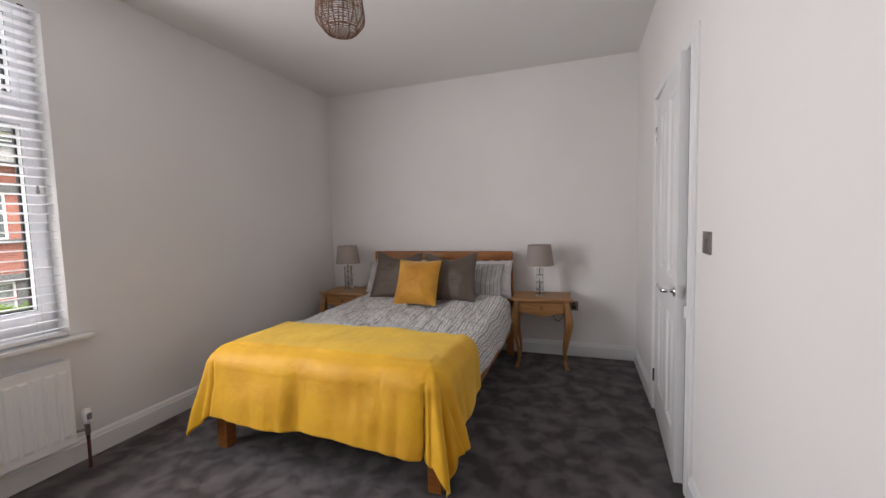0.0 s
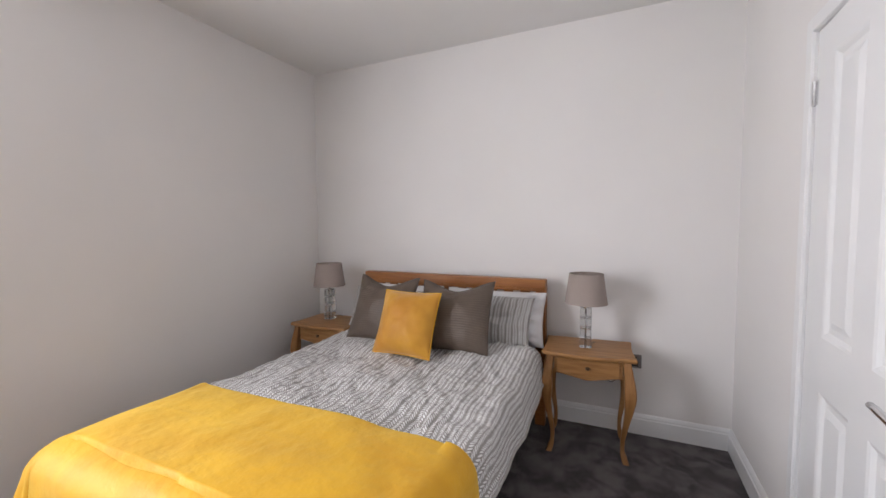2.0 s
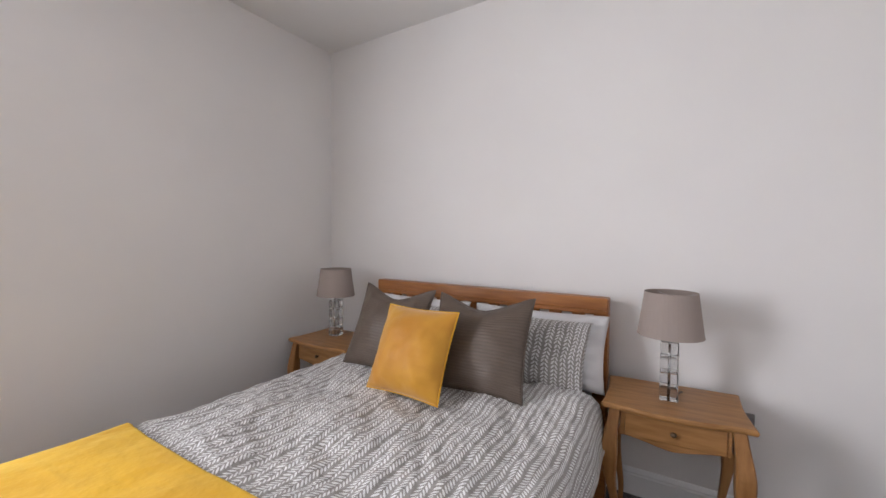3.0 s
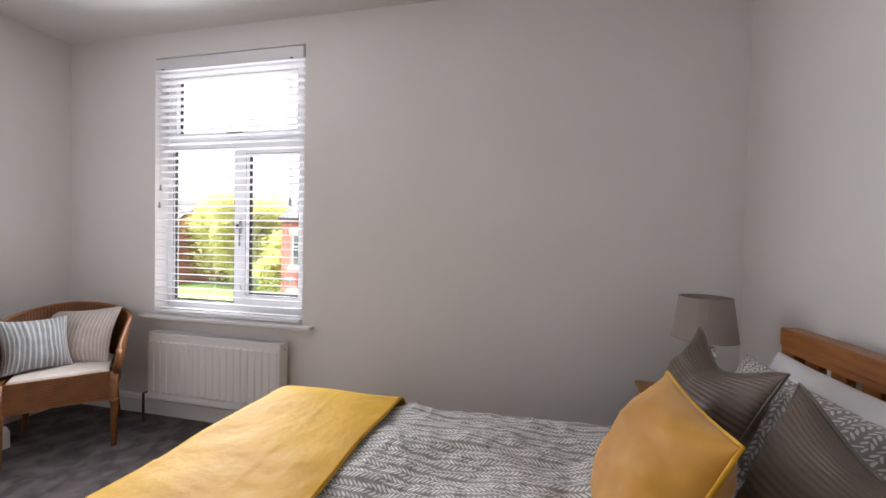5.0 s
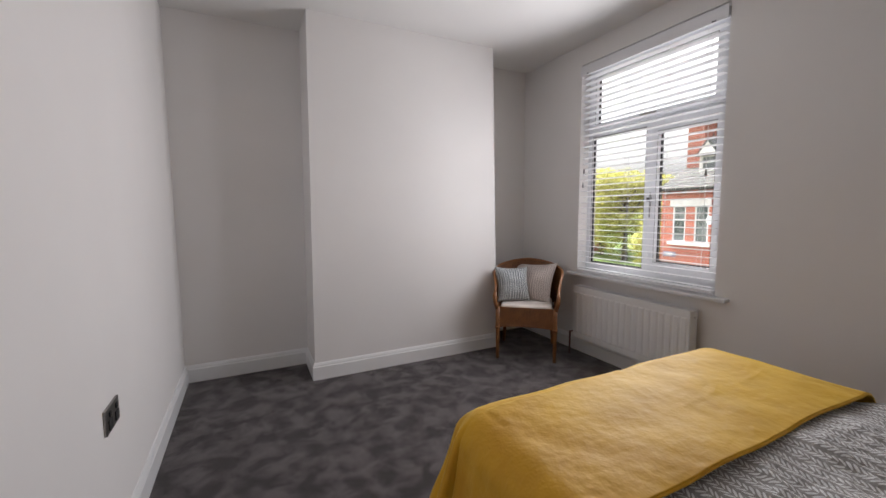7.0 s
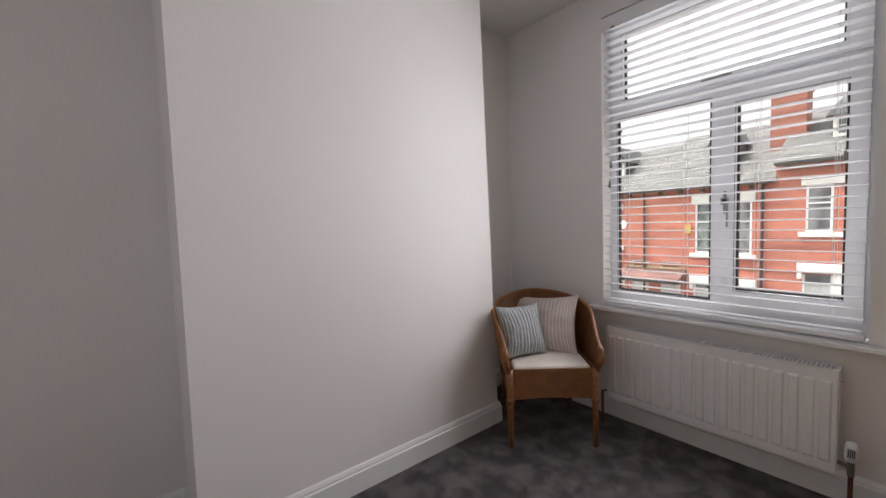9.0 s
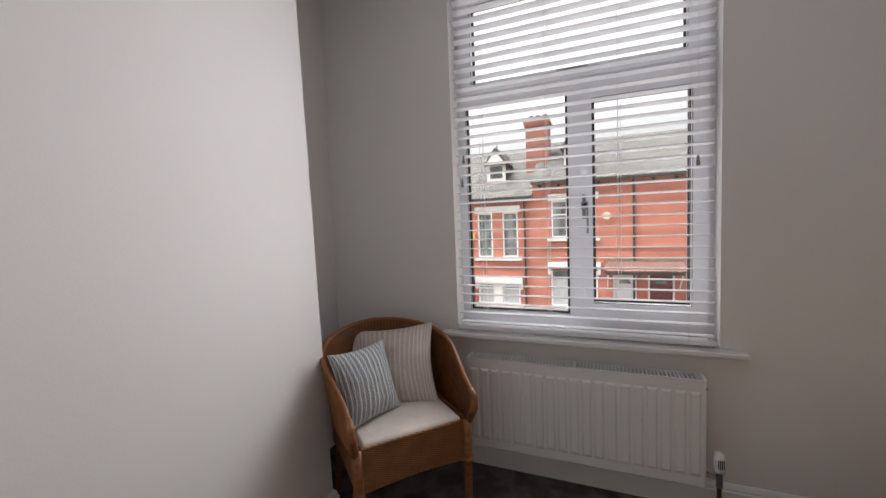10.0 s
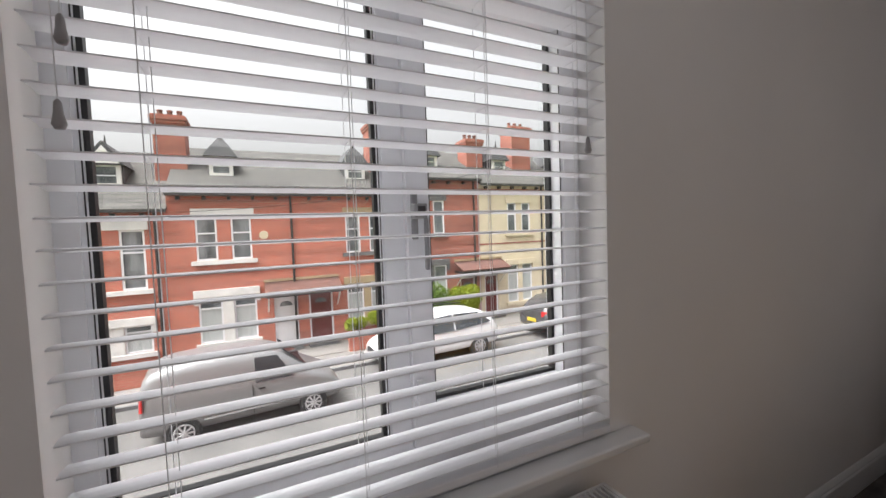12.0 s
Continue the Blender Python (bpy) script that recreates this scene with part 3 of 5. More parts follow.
for k, z in enumerate(zs):
    if slat0 is None:
        bm = bmesh.new()
        prof = [(-0.047, 0.0), (-0.035, 0.0022), (-0.022, 0.003), (-0.009, 0.0022), (0.003, 0.0), (0.003, 0.0026), (-0.009, 0.005), (-0.022, 0.0058), (-0.035, 0.005), (-0.047, 0.0026)]
        prism(bm, prof, "y", WY0 + 0.019 - BY, WY1 - 0.020 - BY)
        slat0 = part("slat", bm, M_slat, blind)
        slat0.location = (0, 0, z - 2.47)
        slat0.rotation_euler.y = radians(-4)
    else:
        o = new("slat", slat0.data)
        o.parent = blind
        o.location = (0, 0, z - 2.47)
        o.rotation_euler = (radians(random.uniform(-0.12, 0.12)), radians(random.uniform(-5.0, -3.0)), 0)
boxes("bottom_rail", [(-0.048, WY0 + 0.012 - BY, 0.722 - 2.47, 0.004, WY1 - 0.012 - BY, 0.742 - 2.47)], M_slat, blind, bev=0.003)
for y in (0.93, 1.25, 1.56, 1.83):
    bm = bmesh.new()
    for x, dy in ((-0.049, 0), (0.005, 0), (-0.022, 0.012)):
        tube(bm, [(x, y + dy - BY, 0.735 - 2.47), (x, y + dy - BY, -0.05)], 0.0009, 5)
    for z in zs:
        tube(bm, [(-0.049, y - BY, z - 2.472), (0.005, y - BY, z - 2.472)], 0.0007, 4)
    part("ladder_cord", bm, M_white_cloth, blind)
for y, zz in ((0.845, 1.62), (0.835, 1.50), (1.86, 1.52)):
    bm = bmesh.new()
    tube(bm, [(0.008, y - BY, -0.06), (0.008, y - BY, zz - 2.47)], 0.0009, 5)
    c = part("pull_cord", bm, M_white_cloth, blind)
    bm = bmesh.new()
    lathe(bm, [(0.002, zz - 2.47), (0.005, zz - 2.475), (0.006, zz - 2.49), (0.009, zz - 2.505), (0.006, zz - 2.512)], 10, 0.008, y - BY)
    part("cord_tassel", bm, M_plastic, c, "grey turned cord tassel", smooth=True)

# radiator
rad = thing("radiator", (0.03, 1.368, 0.0), "white double-panel radiator on the wall under the window", "radiator")
hw = 0.505
bm = bmesh.new()
box(bm, 0.086, -hw, 0.165, 0.092, hw, 0.605, 0.002)
fp = part("front_panel", bm, M_white, rad)
bm = bmesh.new()
for y in (0.0,):
    v0 = [bm.verts.new((0.092, y + a, b)) for a, b in ((-0.020, 0.205), (0.020, 0.205), (0.020, 0.562), (-0.020, 0.562))]
    v1 = [bm.verts.new((0.098, y + a, b)) for a, b in ((-0.014, 0.220), (0.014, 0.220), (0.014, 0.552), (-0.014, 0.552))]
    bm.faces.new(v1)
    for q in range(4):
        bm.faces.new((v0[q], v0[(q + 1) % 4], v1[(q + 1) % 4], v1[q]))
flute = part("flute", bm, M_white, fp)
flute.location.y = -0.468
for k in range(1, 19):
    o = new("flute", flute.data)
    o.parent, o.location = fp, (0, -0.468 + k * 0.052, 0)
boxes("back_panel", [(0.012, -hw, 0.165, 0.018, hw, 0.605)], M_white, rad)
boxes("side_panel", [(0.018, -hw - 0.003, 0.175, 0.0855, -hw, 0.600)], M_white, rad)
boxes("side_panel", [(0.018, hw, 0.175, 0.0855, hw + 0.003, 0.600)], M_white, rad)
bm = bmesh.new()
box(bm, 0.010, -hw - 0.002, 0.606, 0.016, hw + 0.002, 0.612)
box(bm, 0.088, -hw - 0.002, 0.606, 0.094, hw + 0.002, 0.612)
for y in (-hw, 0.0, hw - 0.004):
    box(bm, 0.016, y - 0.004, 0.606, 0.088, y + 0.008, 0.612)
for k in range(66):
    y = -0.49 + k * 0.0151
    if abs(y - 0.002) > 0.012:
        box(bm, 0.016, y - 0.0022, 0.606, 0.088, y + 0.0022, 0.6105)
part("top_grille", bm, M_white, rad)
boxes("convector_fins", [(0.022, -0.49 + k * 0.03, 0.19, 0.082, -0.486 + k * 0.03, 0.58) for k in range(33)], M_white, rad)
bm = bmesh.new()
lathe(bm, [(0.0, 0.245), (0.017, 0.247), (0.021, 0.26), (0.021, 0.30), (0.017, 0.325), (0.0, 0.328)], 18, 0.10, hw + 0.045, caps=False)
valve = part("valve_head", bm, M_white, rad, "white ribbed thermostatic valve head", smooth=True)
# black bars on the white head, painting the shade between its ribs
boxes("slot_shade_bars", [(0.1205, hw + 0.036 + k * 0.006, 0.27, 0.1225, hw + 0.039 + k * 0.006, 0.305) for k in range(4)], M_black, valve)
bm = bmesh.new()
tube(bm, [(0.10, hw + 0.045, 0.185), (0.10, hw + 0.045, 0.246)], 0.012, 12)
tube(bm, [(0.07, hw, 0.215), (0.10, hw + 0.045, 0.215)], 0.009, 10)
part("valve_body", bm, M_steel, rad)
bm = bmesh.new()
tube(bm, [(0.10, hw + 0.045, 0.0), (0.10, hw + 0.045, 0.186)], 0.0085, 10)
part("pipe", bm, M_copper, rad, "dark painted heating pipe")
bm = bmesh.new()
tube(bm, [(0.10, -hw - 0.025, 0.0), (0.10, -hw - 0.025, 0.2), (0.08, -hw, 0.205)], 0.008, 10)
part("pipe", bm, M_copper, rad, "dark painted heating pipe")
bm = bmesh.new()
tube(bm, [(0.052, hw + 0.003, 0.565), (0.052, hw + 0.012, 0.565)], 0.008, 10)
part("bleed_valve", bm, M_chrome, rad)


# switch and sockets
def plate(name, m, w, h, label, rockers):
    t = tagged(new(name), label, "switch" if "switch" in name else "socket")
    t.matrix_world = m
    bm = bmesh.new()
    box(bm, -w / 2, -0.009, -h / 2, w / 2, -0.0003, h / 2, 0.0025)
    part("faceplate", bm, M_steel, t)
    for x0, x1, z0, z1, mt, nm in rockers:
        boxes(nm, [(x0, -0.0135, z0, x1, -0.0091, z1)], mt, t, bev=0.001)
    return t


plate("light_switch", pose(R, 2.387, 1.175, 0, 0, -90), 0.09, 0.088, "brushed steel single light switch on the wall beside the door", [(-0.008, 0.008, -0.015, 0.015, M_steel, "rocker")])
sock = [(-0.055, -0.018, -0.032, 0.002, M_black, "outlet"), (0.018, 0.055, -0.032, 0.002, M_black, "outlet"), (-0.045, -0.028, 0.012, 0.030, M_black, "rocker"), (0.028, 0.045, 0.012, 0.030, M_black, "rocker")]
plate("wall_socket", pose(2.553, H, 0.472, 0, 0, 0), 0.148, 0.088, "brushed steel double socket with black inserts behind the nightstand", sock)
plate("wall_socket", pose(R, 1.668, 0.548, 0, 0, -90), 0.148, 0.09, "brushed steel double socket on the bare wall facing the window", sock)

# pendant basket lamp
pend = thing("pendant_lamp", (1.576, 2.30, C), "woven rattan basket pendant lamp hanging from the ceiling", "ceiling lamp")


def basket_r(s):
    return 0.92 * (0.055 + 0.068 * math.sin(math.pi * 0.62 * s) if s < 0.80 else 0.123 - 0.050 * ((s - 0.80) / 0.20) ** 1.3)


bm = bmesh.new()
for k in range(14):
    a = 2 * math.pi * k / 14
    pts = []
    for q in range(13):
        s = q / 12
        wob = 0.006 * math.cos(7 * a) * math.sin(math.pi * s)
        pts.append(((basket_r(s) + wob) * math.cos(a), (basket_r(s) + wob) * math.sin(a), -0.16 - 0.325 * s))
    tube(bm, pts, 0.0027, 6)
part("ribs", bm, M_rattan, pend)
bm = bmesh.new()
for k in range(34):
    s = (k + 0.5) / 34
    r = basket_r(s)
    q = [r + 0.006 * math.cos(7 * a * math.pi / 28) * math.sin(math.pi * s) for a in range(56)]
    tube(bm, [(q[a] * math.cos(a * math.pi / 28), q[a] * math.sin(a * math.pi / 28), -0.16 - 0.325 * s) for a in range(56)], 0.0016 if k % 8 else 0.003, 4, closed=True)
for k in range(-6, 7):
    w = math.sqrt(max(0, 0.066 ** 2 - (k * 0.010) ** 2))
    tube(bm, [(k * 0.010, -w, -0.485), (k * 0.010, 0, -0.489), (k * 0.010, w, -0.485)], 0.0018, 4)
part("weave", bm, M_rattan, pend)
bm = bmesh.new()
tube(bm, [(0, 0, -0.02), (0, 0, -0.20)], 0.003, 8)
part("flex", bm, M_white, pend)
bm = bmesh.new()
lathe(bm, [(0.045, 0), (0.045, -0.012), (0.02, -0.03), (0.0, -0.03)], 20, caps=False)
part("ceiling_rose", bm, M_white, pend, smooth=True)
bm = bmesh.new()
lathe(bm, [(0.018, -0.19), (0.018, -0.24), (0.022, -0.27), (0.031, -0.31), (0.026, -0.34), (0.0, -0.352)], 16, caps=False)
part("bulb", bm, M_upvc, pend, smooth=True)

# ---- bed ----
bed = thing("double_bed", (1.335, 3.27, 0), "honey oak double bed frame with a slatted headboard against the wall", "bed")
bx = 0.715
hb = 1.0
for s in (-1, 1):
    bm = bmesh.new()
    box(bm, bx - 0.066 if s > 0 else -bx, 0.985, 0, bx if s > 0 else -bx + 0.07, 1.04, 0.984, 0.004)
    part("headboard_post", bm, M_oak, bed)
bm = bmesh.new()
box(bm, -bx + 0.002, 0.978, 0.925, bx - 0.002, 1.046, 0.988, 0.006)
box(bm, -bx + 0.01, 0.983, 0.905, bx - 0.01, 1.036, 0.930, 0.004)
part("top_rail", bm, M_oak_h, bed)
boxes("lower_rail", [(-bx + 0.071, 0.99, 0.36, bx - 0.067, 1.035, 0.46)], M_oak_h, bed, bev=0.003)
sl = None
for k in range(11):
    x = -0.575 + k * 0.115
    bm = bmesh.new()
    box(bm, -0.031, 0.995, 0.455, 0.031, 1.020, 0.908, 0.003)
    if sl is None:
        sl = part("headboard_slat", bm, M_oak, bed)
        sl.location = (x, 0, 0)
    else:
        bm.free()
        o = new("headboard_slat", sl.data)
        o.parent, o.location = bed, (x, 0, 0)
for s in (-1, 1):
    boxes("side_rail", [(s * 0.70 - 0.013, -0.985, 0.245, s * 0.70 + 0.013, 0.98, 0.365)], M_oak_h, bed, bev=0.004)
boxes("foot_rail", [(-0.70, -1.012, 0.245, 0.70, -0.986, 0.365)], M_oak_h, bed, bev=0.004)
for s in (-1, 1):
    bm = bmesh.new()
    box(bm, s * 0.66 - 0.035, -1.0, 0, s * 0.66 + 0.035, -0.93, 0.36, 0.005)
    part("leg", bm, M_oak, bed, "short square oak leg")
boxes("bed_slats", [(-0.68, -0.92 + k * 0.16, 0.335, 0.68, -0.85 + k * 0.16, 0.352) for k in range(12)], M_oak_h, bed)

mattress = thing("mattress", (1.335, 3.23, 0.352), "white mattress on the oak bed under the duvet", "mattress")
bm = bmesh.new()
box(bm, -0.665, -0.955, 0.0, 0.665, 0.98, 0.20, 0.05, 4)
part("mattress_body", bm, M_white_cloth, mattress, smooth=True)


def nz(x, y, z=0.0):
    return noise.noise(Vector((x, y, z)))


def drape(u, v, x0, x1, yf, top, flare=0.16, rnd=0.07):
    """Where cloth lies over the bed: u across and v along in metres; over the edges it turns down."""
    a = max(x0 - u, u - x1, 0.0)
    b = max(yf - v, 0.0)
    sx = -1 if u < x0 else 1
    ex, ey = min(max(u, x0), x1), max(v, yf)
    d = math.hypot(a, b)
    if d == 0:
        return Vector((u, v, top)), 0.0, 0.0
    q = d / rnd
    if q < math.pi / 2:
        out, down = rnd * math.sin(q), rnd * (1 - math.cos(q))
    else:
        out, down = rnd + flare * (d - rnd * math.pi / 2), rnd + (d - rnd * math.pi / 2) * 0.985
    ang = math.atan2(b, a)
    return Vector((ex + sx * math.cos(ang) * out, ey - math.sin(ang) * out, top - down)), d, ang


duvet = thing("duvet", (1.335, 3.2, 0.5), "grey cotton duvet printed with white leaves, rumpled on the bed", "duvet")
DX0, DX1 = 0.70, 1.985


def duvet_at(s, t):
    u, v = 0.42 + s * 1.815, 2.30 + t * 1.71
    under = 1.0 - max(0.0, min(1.0, (v - 2.80) / 0.12))
    p, d, ang = drape(u, v, DX0 + 0.03 * under, DX1 - 0.05 * under, 2.0, 0.574 - 0.012 * under, 0.16 - 0.10 * under, 0.09)
    f = (1.0 if d < 0.05 else max(0.35, 1 - d * 2)) * (1 - 0.75 * under)
    puff = 0.020 * nz(u * 3.1, v * 2.2, 3) + 0.012 * nz(u * 9 + 1.5 * nz(u * 3, v * 3), v * 5, 7) + 0.007 * nz(u * 20 + 2 * nz(u * 5, v * 5, 2), v * 11, 1) + 0.004 * nz(u * 44, v * 26, 5)
    crown = 0.028 * (1 - ((u - 1.335) / 0.70) ** 2) if d == 0 else 0.0
    rise = 0.03 * max(0.0, min(1.0, (v - 3.5) / 0.4))
    p.z += puff * f * 1.6 + crown * 0.6 + rise
    if d > 0.05:
        w = (d - 0.05)
        out = (1 - under) * w * (0.06 * nz(v * 4.0, 3.3, 0) + 0.012 * math.sin(v * 19))
        p.x += (1 if u > 1.3 else -1) * out
    if t < 0.03:
        p.z -= 0.01
    return p - Vector((1.335, 3.2, 0.5))


bm = bmesh.new()
sheet(bm, 190, 170, duvet_at, lambda s, t: (0.42 + s * 1.815, t * 1.71))
ob = part("duvet_cover", bm, M_duvet, duvet, smooth=True, recalc=False)
sol = ob.modifiers.new("thick", "SOLIDIFY")
sol.thickness, sol.offset = 0.022, -1

for e in (0.0, 1.0):
    bm = bmesh.new()
    tube(bm, [duvet_at(e, k / 90) - Vector((0, 0, 0.008)) for k in range(91)], 0.009, 6)
    part("duvet_hem", bm, M_hem, duvet, "stitched hem", smooth=True)

throw = thing("throw_blanket", (1.335, 2.5, 0.6), "mustard yellow fleece throw draped over the foot of the bed", "blanket")


def throw_at(s, t):
    al, ar, bf = 0.33, 0.36 + 0.12 * (1 - t), 0.40
    u = (0.708 - al) + s * (1.257 + al + ar)
    v = (2.30 - bf) + t * (bf + 0.545 + 0.012 * nz(s * 4, 0.3))
    p, d, ang = drape(u, v, 0.708, 1.965, 2.335, 0.600, 0.17 if u < 1.9 or t < 0.35 else 0.10, 0.105)
    soft = 0.010 * nz(u * 2.6, v * 3.4, 5) + 0.0035 * nz(u * 5 + 1.5 * nz(u * 2, v * 2, 8), v * 7, 1) + 0.0022 * nz(u * 8 + nz(u * 3, v * 3), v * 6, 4) + 0.0008 * nz(u * 30, v * 34, 2)
    if d == 0:
        p.z += 0.024 * (1 - ((u - 1.335) / 0.70) ** 2) * 0.7 + soft * 1.5
        p.z += 0.016 * math.exp(-((u - 0.80) / 0.10) ** 2 - ((v - 2.47) / 0.16) ** 2)
        p.z += 0.004 * math.exp(-((v - 2.62 - 0.05 * (u - 1.3)) / 0.012) ** 2) * max(0, nz(u * 2, 4, 4) + 0.3)
        p.z -= 0.012 * t ** 6
    else:
        w = max(0.0, d - 0.06)
        n = Vector((math.copysign(math.cos(ang), u - 1.335), -math.sin(ang), 0))
        arc = (u if ang > 1.2 else v) * 1.0
        if 0.02 < ang < 1.55:
            fold = 0.02 + math.sin(ang * 7 + 0.6) * 0.11 + 0.05 * math.sin(ang * 15)
        else:
            fold = 0.07 * nz(arc * 6, 2, 4) + 0.09 * nz(arc * 2.6, 8, 0) + 0.035 * nz(arc * 13, 5, 1)
        p += n * (fold * w + 0.012 * nz(u * 5, v * 5, 6) + soft * 0.6)
        if ang > 1.2:
            p.z -= 0.05 * w * (s - 0.30) + 0.02 * w * math.sin(u * 7)
        p.z = max(p.z, 0.006 + 0.004 * math.sin(arc * 30))
    return p - Vector((1.335, 2.5, 0.6))


bm = bmesh.new()
sheet(bm, 190, 150, throw_at, lambda s, t: (s * 2.0, t * 1.1))
ob = part("fleece", bm, M_yellow, throw, smooth=True, recalc=False)
sol = ob.modifiers.new("thick", "SOLIDIFY")
sol.thickness, sol.offset = 0.006, 1
bm = bmesh.new()
tube(bm, [throw_at(k / 120, 0.0) for k in range(121)], 0.0045, 6)
tube(bm, [throw_at(k / 120, 1.0) for k in range(121)], 0.0045, 6)
part("hem", bm, M_yellow, throw, "rolled mustard hem", smooth=True)


# ---- cushions and pillows ----
def cushion(name, m, w, h, t, material, label, category="cushion", pin=0.10, chop=0.0, piping=None, n=30, seed=0, wrinkle=0.006, power=2.6, closing=None):
    th = tagged(new(name), label, category)
    th.matrix_world = m

    def edge(u, v):
        x = w / 2 * u * (1 - pin * (1 - v * v))
        z = h / 2 * v * (1 - pin * (1 - u * u))
        if chop and v > 0:
            z -= chop * (1 - abs(u) ** 1.5) ** 1.5 * v ** 2
        return x, z + h / 2

    bm = bmesh.new()
    for side in (-1, 1):
        def at(s, q):
            u, v = math.sin((s - 0.5) * math.pi) * 0.55 + (2 * s - 1) * 0.45, math.sin((q - 0.5) * math.pi) * 0.55 + (2 * q - 1) * 0.45
            x, z = edge(u, v)
            prof = max(0.0, (1 - abs(u) ** power) * (1 - abs(v) ** power)) ** 0.72
            if chop:
                prof *= 1 - 0.35 * max(0, v) * (1 - abs(u)) ** 2
            y = side * t / 2 * prof
            y += (wrinkle * nz(u * 3 + seed, v * 3, side) + wrinkle * 0.6 * nz(u * 8 + seed, v * 8, side + 5)) * min(1, prof * 2)
            return (x, y, z)
        sheet(bm, n, n, at, lambda s, q: (s * w, q * h))
    bmesh.ops.remove_doubles(bm, verts=bm.verts, dist=0.0004)
    part("cushion_cover", bm, material, th, smooth=True)
    if piping:
        bm = bmesh.new()
        ring = [(u, -1) for u in np.linspace(-1, 1, 16)[:-1]] + [(1, v) for v in np.linspace(-1, 1, 16)[:-1]] + [(u, 1) for u in np.linspace(1, -1, 16)[:-1]] + [(-1, v) for v in np.linspace(1, -1, 16)[:-1]]
        tube(bm, [(edge(float(u), float(v))[0], 0, edge(float(u), float(v))[1]) for u, v in ring], 0.0035, 6, closed=True)
        part("piping", bm, piping, th, smooth=True)
    return th


def lean(x, y, z, tilt, turn=0.0, roll=0.0):
    return pose(x, y, z, 0, 0, turn) @ pose(0, 0, 0, -tilt, 0, 0) @ pose(0, 0, 0, 0, roll, 0)


# white pillows, printed pillows, brown cushions, yellow cushion, from the headboard outwards
cushion("pillow", lean(0.99, 4.12, 0.57, 18), 0.68, 0.355, 0.17, M_white_cloth, "plain white pillow standing against the headboard", "pillow", pin=0.05, n=30, seed=1, wrinkle=0.034, power=3.4)
cushion("pillow", lean(1.715, 4.12, 0.57, 18), 0.70, 0.355, 0.17, M_white_cloth, "plain white pillow slumped against the headboard", "pillow", pin=0.05, n=30, seed=4, wrinkle=0.034, power=3.4)
cushion("pillow", lean(0.965, 4.00, 0.57, 25), 0.68, 0.345, 0.14, M_duvet_p, "grey pillow printed with white leaves, in front of a white one", "pillow", pin=0.05, n=26, seed=7, wrinkle=0.024, power=3.4)
cushion("pillow", lean(1.655, 4.00, 0.57, 25, -3), 0.69, 0.350, 0.14, M_duvet_p, "grey pillow printed with white leaves, leaning on a white one", "pillow", pin=0.05, n=26, seed=9, wrinkle=0.024, power=3.4)
cushion("cushion", lean(1.07, 3.72, 0.612, 25, 0, 1), 0.45, 0.44, 0.15, M_brown, "brown pleated satin cushion dented at the top, beside the yellow one", pin=0.07, chop=0.062, wrinkle=0.010, seed=2, piping=M_brown_plain)
cushion("cushion", lean(1.585, 3.73, 0.605, 25, 2, -1), 0.47, 0.44, 0.15, M_brown, "brown pleated satin cushion dented at the top, behind the yellow one", pin=0.07, chop=0.062, wrinkle=0.010, seed=5, piping=M_brown_plain)
cushion("cushion", lean(1.352, 3.555, 0.605, 25, -1, 0), 0.378, 0.383, 0.19, M_yvelvet, "mustard yellow velvet cushion with piped edges, leaning on the brown ones", pin=0.05, piping=M_yellow, wrinkle=0.009, seed=11)


